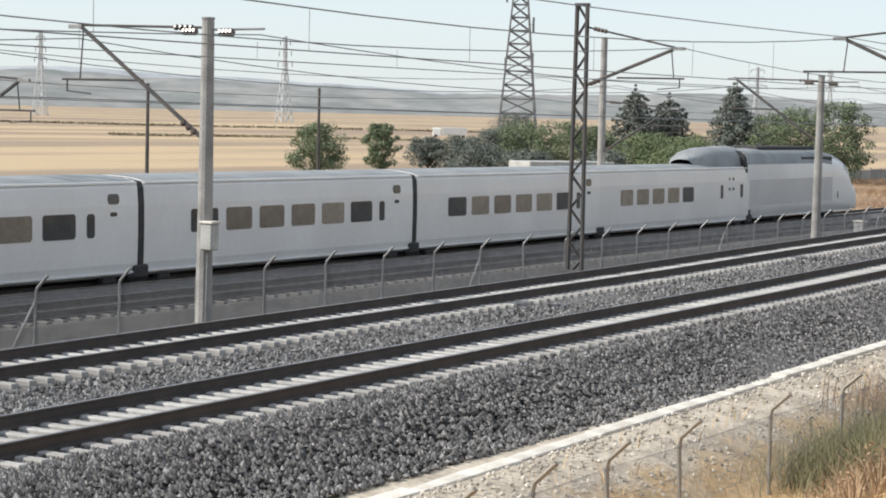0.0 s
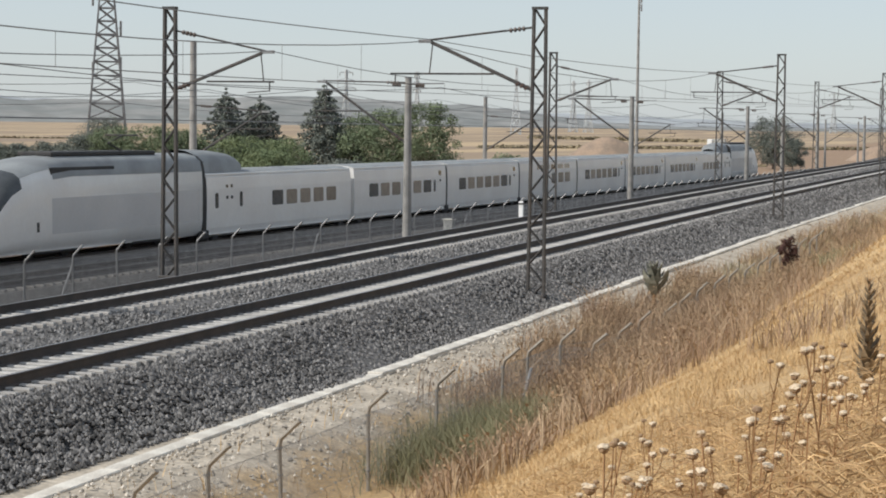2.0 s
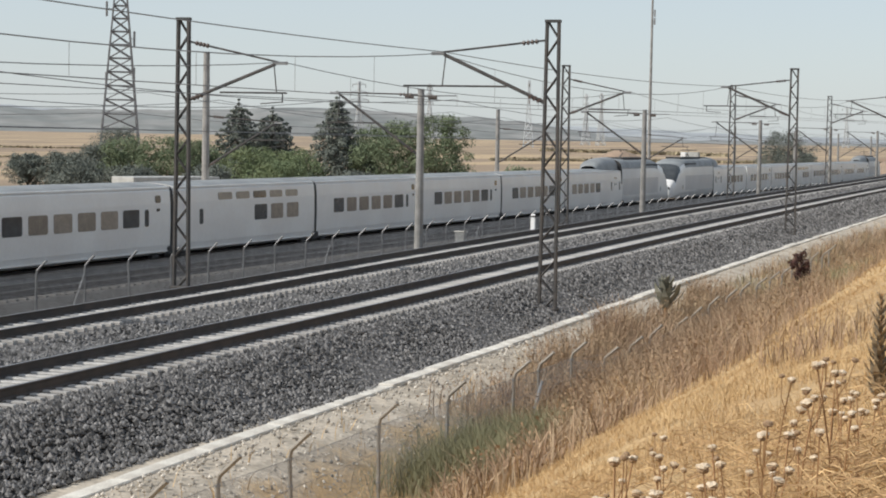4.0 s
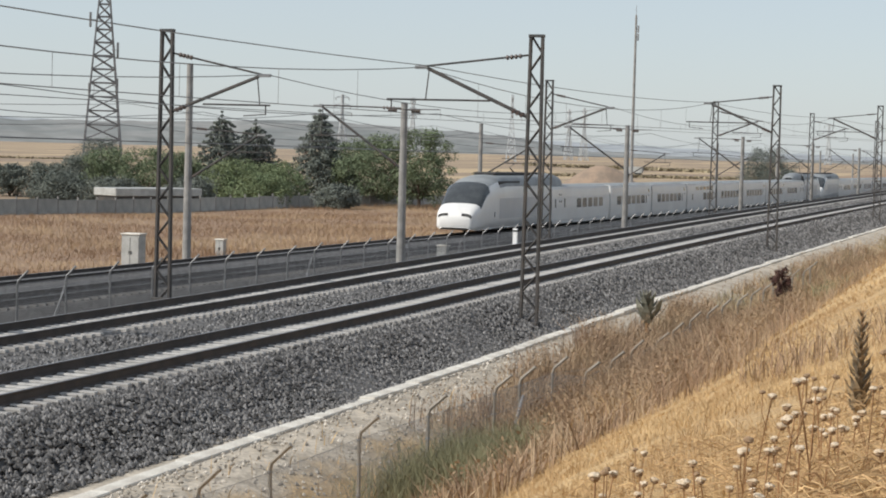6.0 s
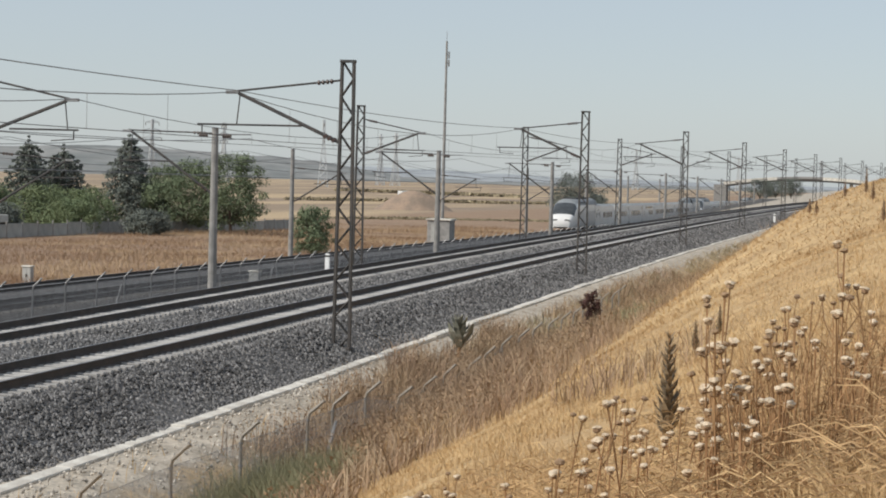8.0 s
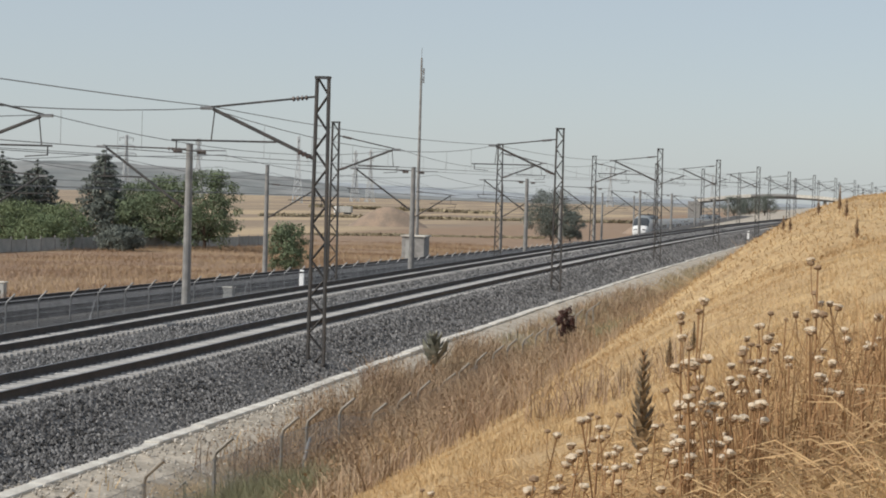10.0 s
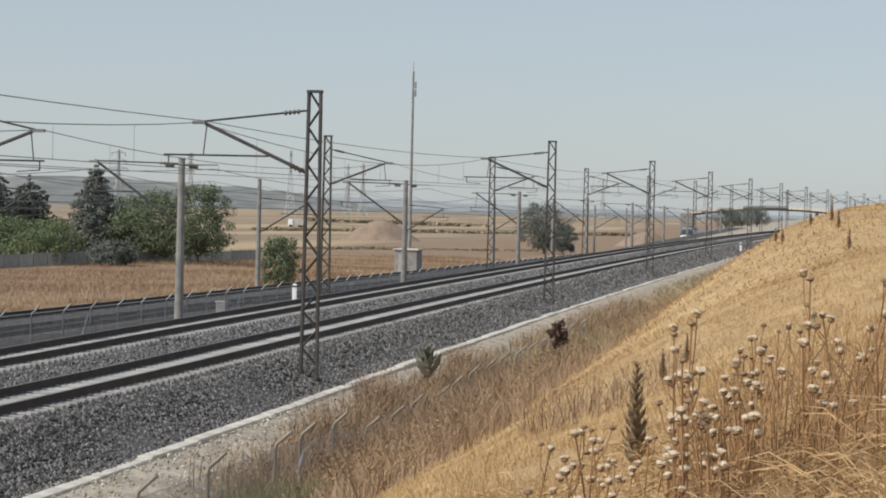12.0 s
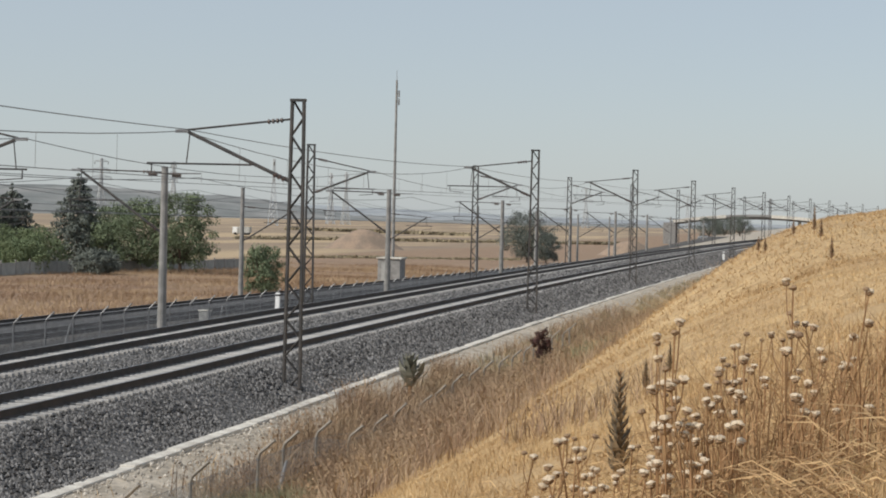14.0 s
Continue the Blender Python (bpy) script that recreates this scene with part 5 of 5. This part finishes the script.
    blades("brown_weeds", "scattered brown weeds in the straw", 16, (x4 + curve_of(y4))[k4], y4[k4], 0.2 + 0.4 * rng.random(k4.sum()), 0.004 + 0.006 * rng.random(k4.sum()), M_BROWN, 1.0, "weeds")
    # grey weeds creep over the verge farther on
    n5 = 18000
    y5 = 60 + 130 * rng.random(n5) ** 1.2
    x5 = -12.6 + 5.6 * rng.random(n5) + np.array([bend(q) for q in y5])
    k5 = patchy(x5, y5, 0.3, 21) > -0.12 + 0.05 * np.abs(x5 - x5.min() - 2)
    blades("grey_weeds", "grey-brown weeds creeping over the verge", 17, x5[k5], y5[k5], 0.2 + 0.35 * rng.random(k5.sum()), 0.01 + 0.014 * rng.random(k5.sum()), mat("grey_brown_weed", (0.27, 0.24, 0.15), (0.36, 0.28, 0.17), 0.9, 0.5, 6, 0.0, island=0.3), 1.0, "weeds")
    # little seed heads on those weeds
    m = 15000
    idx = rng.integers(0, len(x), m)
    c = np.stack([x[idx] + rng.normal(0, 0.12, m), y[idx] + rng.normal(0, 0.12, m), [ground_z(float(a), float(b)) for a, b in zip(x[idx], y[idx])]], -1)
    c[:, 2] += 0.2 + 0.6 * rng.random(m)
    v, f = leaf_cloud(rng, c, np.full(m, 0.02), 1, 0.034)
    tagged(raw("weed_seed_heads", v, f, M_CUP), "small pale brown seed heads on the weeds", "weeds", kind="stuff")
    # sparse tufts on the dusty verge, and the rusty grass beyond the far line
    n = 2600
    y = 14 + 150 * rng.random(n) ** 1.2
    x = -13.3 + 2.6 * rng.random(n) ** 0.7
    blades("verge_tufts", "sparse dry tufts on the dusty verge", 4, x + np.array([bend(q) for q in y]), y, 0.12 + 0.3 * rng.random(n), 0.005 + 0.007 * rng.random(n), M_DRY, 1.0)
    n = 110000
    y = 60 + 190 * rng.random(n)
    x = -41.6 - 36.0 * rng.random(n) ** 1.3
    tall = 0.55 + 1.1 * np.clip(patchy(x, y, 0.07, 33) + 0.25, 0, 1)
    blades("verge_grass", "rusty golden grass between the far line and the gardens", 5, x, y, (0.1 + 0.4 * rng.random(n)) * tall, 0.009 + 0.012 * rng.random(n), mat("rusty_dry_grass", (0.42, 0.3, 0.18), (0.25, 0.155, 0.09), 0.9, 0.09, 3, 0.0, spread=-0.001, island=0.12, lo=0.42, hi=0.58), 1.2)
    # a thick brown stand of dead stalks
    n = 620
    b, d = np.radians(-3.5 + 8.0 * rng.random(n)), 8.5 + 4.0 * rng.random(n)
    blades("dead_stalks", "thick stand of dead brown thistle stalks", 9, d * np.sin(b), d * np.cos(b), 0.5 + 0.5 * rng.random(n), 0.003 + 0.003 * rng.random(n), M_STALK, 0.6, "weeds")
    # fallen stalks and a pale straw mat near the walker
    n = 5200
    y = 7.0 + 9.0 * rng.random(n) ** 1.2
    x = np.tan(np.radians(-21 + 25 * rng.random(n))) * y
    z = np.array([ground_z(float(a), float(b)) for a, b in zip(x, y)])
    a = rng.random(n) * 6.28
    ln = 0.12 + 0.35 * rng.random(n) ** 2
    d = np.stack([np.cos(a), np.sin(a), 0.55 * (rng.random(n) - 0.35)], -1) * ln[:, None]
    p = np.stack([x, y, z + 0.12 + 0.22 * rng.random(n)], -1)
    bow = np.stack([0 * a, 0 * a, 0.18 * ln], -1)
    wd = np.stack([0 * a, 0 * a, 0.0015 + 0.002 * rng.random(n)], -1)
    v = np.stack([p - wd, p + wd, p + 0.5 * d + bow + wd, p + 0.5 * d + bow - wd, p + d + 0.4 * wd, p + d - 0.4 * wd], 1).reshape(-1, 3)
    k = 6 * np.arange(n)[:, None]
    f = (k + np.array((0, 1, 2, 3))).tolist() + (k + np.array((3, 2, 4, 5))).tolist()
    tagged(raw("fallen_stalks", v, f, mat("bleached_stalk", (0.54, 0.38, 0.2), (0.36, 0.23, 0.12), 0.9, 2, 10, 0.0, island=0.35)), "tangled fallen bleached stalks in the grass", "grass", kind="stuff")
    # a green patch at the fence
    n = 7000
    y = 30.8 + 5.2 * rng.random(n) + 0.7 * rng.normal(size=n)
    x = -11.1 + 1.5 * rng.random(n) + 0.25 * rng.normal(size=n)
    blades("green_weed_patch", "soft grey-green weeds at the slope fence", 7, x, y, 0.3 + 0.65 * rng.random(n), 0.004 + 0.005 * rng.random(n), mat("grey_green_weed", (0.22, 0.21, 0.12), (0.18, 0.175, 0.1), 0.9, 1, 8, 0.0, island=0.2), 0.9, "weeds")
    n = 700
    y = 62 + 14 * rng.random(n)
    x = -9.6 + 2.2 * rng.random(n)
    blades("green_weed_patch", "grey-green weeds farther along the fence", 8, x, y, 0.4 + 0.5 * rng.random(n), 0.015 + 0.01 * rng.random(n), bpy.data.materials["grey_green_weed"], 0.5, "weeds")


slope_grass()


def thistle(seed, height, heads):
    """A dry branching thistle: stalks, cups and pale downy heads."""
    rng = random.Random(seed)
    ob = empty("dry_thistle")
    vs, fs = [], []
    ends = []

    def add(points, r):
        v, f = polytube(points, r, 4)
        k = len(vs)
        vs.extend(v)
        fs.extend([tuple(a + k for a in q) for q in f])
    lean = rng.uniform(-0.06, 0.06)
    top = Vector((lean * height, rng.uniform(-0.05, 0.05), height))
    mid = Vector((lean * 0.35 * height, 0, height * 0.5))
    bow = rng.uniform(-0.05, 0.05) * height
    add([(0, 0, -0.05), mid * 0.5 + Vector((bow * 0.7, 0, 0)), mid + Vector((bow, 0, 0)), mid.lerp(top, 0.5) + Vector((bow * 0.7, 0, 0)), top], 0.0045)
    ends.append((top, Vector((lean, 0, 1))))
    for i in range(heads - 1):
        f = rng.uniform(0.45, 0.85)
        p = mid.lerp(top, (f - 0.5) * 2) if f > 0.5 else mid * (f * 2)
        a = rng.random() * 6.28
        r = rng.uniform(0.05, 0.13)
        q = p + Vector((math.cos(a) * r, math.sin(a) * r, rng.uniform(0.1, 0.24)))
        add([p, p.lerp(q, 0.5) + Vector((math.cos(a), math.sin(a), -0.3)) * 0.02, q], 0.003)
        ends.append((q, (q - p).normalized() + Vector((0, 0, 1.3))))
    for i in range(5):
        f, a = rng.uniform(0.1, 0.75), rng.random() * 6.28
        p = Vector((0, 0, 0)).lerp(mid, f * 1.3)
        add([p, p + Vector((math.cos(a) * 0.05, math.sin(a) * 0.05, 0.01)), p + Vector((math.cos(a) * 0.09, math.sin(a) * 0.09, -0.05))], 0.004)
    raw("stalk", vs, fs, M_STALK, ob)
    for p, d in ends:
        q = d.to_track_quat("Z", "Y").to_matrix().to_4x4()
        s = rng.uniform(0.75, 1.1)
        bm = bmesh.new()
        bmesh.ops.create_uvsphere(bm, u_segments=9, v_segments=6, radius=0.022 * s, matrix=Matrix.Translation(p) @ q @ Matrix.Diagonal((1, 1, 0.65, 1)))
        for v in bm.verts:
            v.co += Vector((rng.uniform(-1, 1), rng.uniform(-1, 1), rng.uniform(-1, 1))) * 0.003
        cup = part("seed_cup", bm, M_CUP, ob)
        if rng.random() < 0.8:
            bm = bmesh.new()
            r = bmesh.ops.create_uvsphere(bm, u_segments=10, v_segments=5, radius=0.028 * s, matrix=Matrix.Translation(p + d.normalized() * 0.013) @ q @ Matrix.Diagonal((1, 1, 0.42, 1)))
            for v in bm.verts:
                v.co += Vector((rng.uniform(-1, 1), rng.uniform(-1, 1), rng.uniform(-1, 1))) * 0.004
            part("down", bm, M_HEAD, cup, "cream downy head")
    return tagged(ob, "dry brown thistle with cream downy heads", "thistle", "dry thistles")


def thistles():
    kinds = [thistle(i, h, n) for i, (h, n) in enumerate(((0.6, 2), (0.8, 3), (0.45, 1), (1.0, 4), (0.75, 5), (0.55, 1)))]
    used = set()
    rng = random.Random(4)
    spots = []
    # thick stand close to the right, scattered ones lower on the slope
    for i in range(44):
        spots.append((rng.uniform(-4.2, 4.4), rng.uniform(8.0, 12.5), rng.choice((0, 1, 3, 4, 5)), rng.uniform(0.85, 1.15)))
    for i in range(62):
        spots.append((rng.uniform(-13.5, -3.0), rng.uniform(7.5, 11.5), rng.choice((0, 2, 5, 5, 1, 4)), rng.uniform(0.8, 1.1)))
    for i in range(16):
        spots.append((rng.uniform(-17.5, -11.5), rng.uniform(8.0, 11.5), rng.choice((2, 2, 5, 5, 0)), rng.uniform(0.7, 0.95)))
    for b, d, k, s in spots:
        x, y = at_bearing(b, d)
        m = pose(x, y, ground_z(x, y), rng.uniform(-7, 7), rng.uniform(-7, 7), rng.uniform(0, 360))
        if k not in used:
            used.add(k)
            kinds[k].matrix_basis = m
        else:
            o = copy_thing(kinds[k], m)
            o.scale = (s, s, s)
    for k, o in enumerate(kinds):
        if k not in used:
            o.matrix_basis = pose(*at_bearing(2, 9 + k), ground_z(*at_bearing(2, 9 + k)))


def spike_plant(name, label, seed, height, r, material, bearing, dist):
    """An upright dry plant whose stem is thick with upward leaves."""
    rng = np.random.default_rng(seed)
    x, y = at_bearing(bearing, dist)
    ob = empty(name, pose(x, y, ground_z(x, y) - 0.02))
    bm = bmesh.new()
    tube(bm, (0, 0, 0), (0, 0, height), r * 0.12, 6, r * 0.05)
    part("stem", bm, M_STALK, ob)
    vs, fs = [], []
    n = int(10 * height / r) + 16
    for i in range(n):
        z = height * (0.18 + 0.8 * i / n)
        a = i * 2.39996
        q = r * (1.05 - 0.75 * (i / n)) * rng.uniform(0.7, 1.1)
        d = Vector((math.cos(a), math.sin(a), 0))
        s = Vector((-d.y, d.x, 0)) * q * 0.2
        p = Vector((0, 0, z))
        k = len(vs)
        vs += [p - s, p + s, p + d * q * 0.7 + Vector((0, 0, q * 0.7)) + s, p + d * q * 0.7 + Vector((0, 0, q * 0.7)) - s, p + d * q + Vector((0, 0, q * 1.25))]
        fs += [(k, k + 1, k + 2, k + 3), (k + 3, k + 2, k + 4)]
    raw("leaves", vs, fs, material, ob)
    return tagged(ob, label, "plant")


thistles()
spike_plant("spiky_weed", "tall grey-brown spiky weed among thistles", 3, 0.98, 0.14, mat("grey_brown_leaf", (0.22, 0.17, 0.11), (0.3, 0.23, 0.145), 0.9, 8, 40, 0.0, island=0.3), -5.45, 14.5)
spike_plant("spiky_weed", "dry brown spiky weed on the slope", 4, 0.5, 0.07, bpy.data.materials["grey_brown_leaf"], -4.7, 26)
spike_plant("spiky_weed", "dry brown spiky weed on the slope", 5, 0.5, 0.07, bpy.data.materials["grey_brown_leaf"], -4.0, 27)
for b, d, h in ((0.3, 46, 0.55), (0.1, 50, 0.75), (-0.5, 52, 0.5), (-1.3, 48, 0.4), (-1.5, 50, 0.45), (0.62, 40, 0.5)):
    spike_plant("spiky_weed", "small dry spiky weed high on the slope", 6, h, 0.08, M_BROWN, b, d)
spike_plant("spiky_weed", "grey-green thistle bush beside the kerb", 9, 1.25, 0.62, mat("grey_thistle_leaf", (0.27, 0.26, 0.21), (0.2, 0.2, 0.155), 0.9, 5, 30, 0.0, island=0.3), -11.7, 60.5)


def dock():
    """A dark clump of dock seed."""
    x, y = at_bearing(-7.75, 72)
    ob = empty("dock_plant", pose(x, y, ground_z(x, y) - 0.05))
    bm = bmesh.new()
    for i in range(5):
        tube(bm, (0.02 * i - 0.04, 0, 0), (0.12 * (i - 2), 0.05, 0.9), 0.012, 5)
    part("stems", bm, M_STALK, ob)
    rng = np.random.default_rng(2)
    cs = [(0.17 * rng.normal(), 0.17 * rng.normal(), 1.0 + 0.3 * rng.normal()) for i in range(34)]
    v, f = leaf_cloud(rng, cs, [0.15] * 34, 40, 0.06, 1.2)
    raw("seed_clump", v, f, M_PLUM, ob, "dark plum-brown seed clump")
    tagged(ob, "dark plum-brown dock plant in the dry grass", "plant")


dock()


# ---- vehicles on the road across the plain ----
def road_vehicle(name, label, length, cab, bodycol):
    ob = empty(name)
    bm = bmesh.new()
    box(bm, (length / 2 - cab / 2, 0, 1.5), (cab, 2.3, 2.3), 0.2)
    part("cab", bm, M_WHITE, ob, "white cab")
    bm = bmesh.new()
    box(bm, (length / 2 - 0.35, 0, 1.95), (0.78, 2.1, 0.75), 0.08)
    part("windscreen", bm, M_GLASS, ob)
    bm = bmesh.new()
    box(bm, (-cab / 2 - 0.1, 0, 1.75), (length - cab - 0.3, 2.4, 2.1), 0.06)
    part("load_body", bm, bodycol, ob)
    for x in (length / 2 - 1.0, -length / 2 + 1.0, -length / 2 + 2.2):
        for s in (-1, 1):
            bm = bmesh.new()
            tube(bm, (x, s * 0.85, 0.48), (x, s * 1.15, 0.48), 0.48, 14)
            part("wheel", bm, M_DARK, ob)
    return tagged(ob, label, "truck")


TRUCK = road_vehicle("lorry", "white-cabbed lorry with a grey body on the field road", 9.5, 2.4, M_GREYBAND)
VAN = road_vehicle("delivery_truck", "small pale truck on the far field road", 6.2, 1.9, M_GREYW)


# ---- everything that moves ----
def motions():
    for ob, s, turned in TRAIN:
        walk(ob, [(t, car_pose(s, t, turned)) for t in (0, 1, 2, 3, 4, 5, 6, 7, 8, 9, 10, 11, 12, 13, 14)])
    rows = []
    for t in (0, 7, 14):
        x, y = -264.7 - 17.5 * t, 459 - 10.0 * t
        rows.append((t, pose(x, y, ground_z(x, y), 0, 0, 210)))
    walk(TRUCK, rows)
    rows = []
    for t in (0, 2, 4, 6, 8, 10, 12, 14):
        x, y = at_bearing(-13.1 - 0.57 * (t - 7.5), 660)
        rows.append((t, pose(x, y, ground_z(x, y), 0, 0, 180)))
    walk(VAN, rows)


motions()
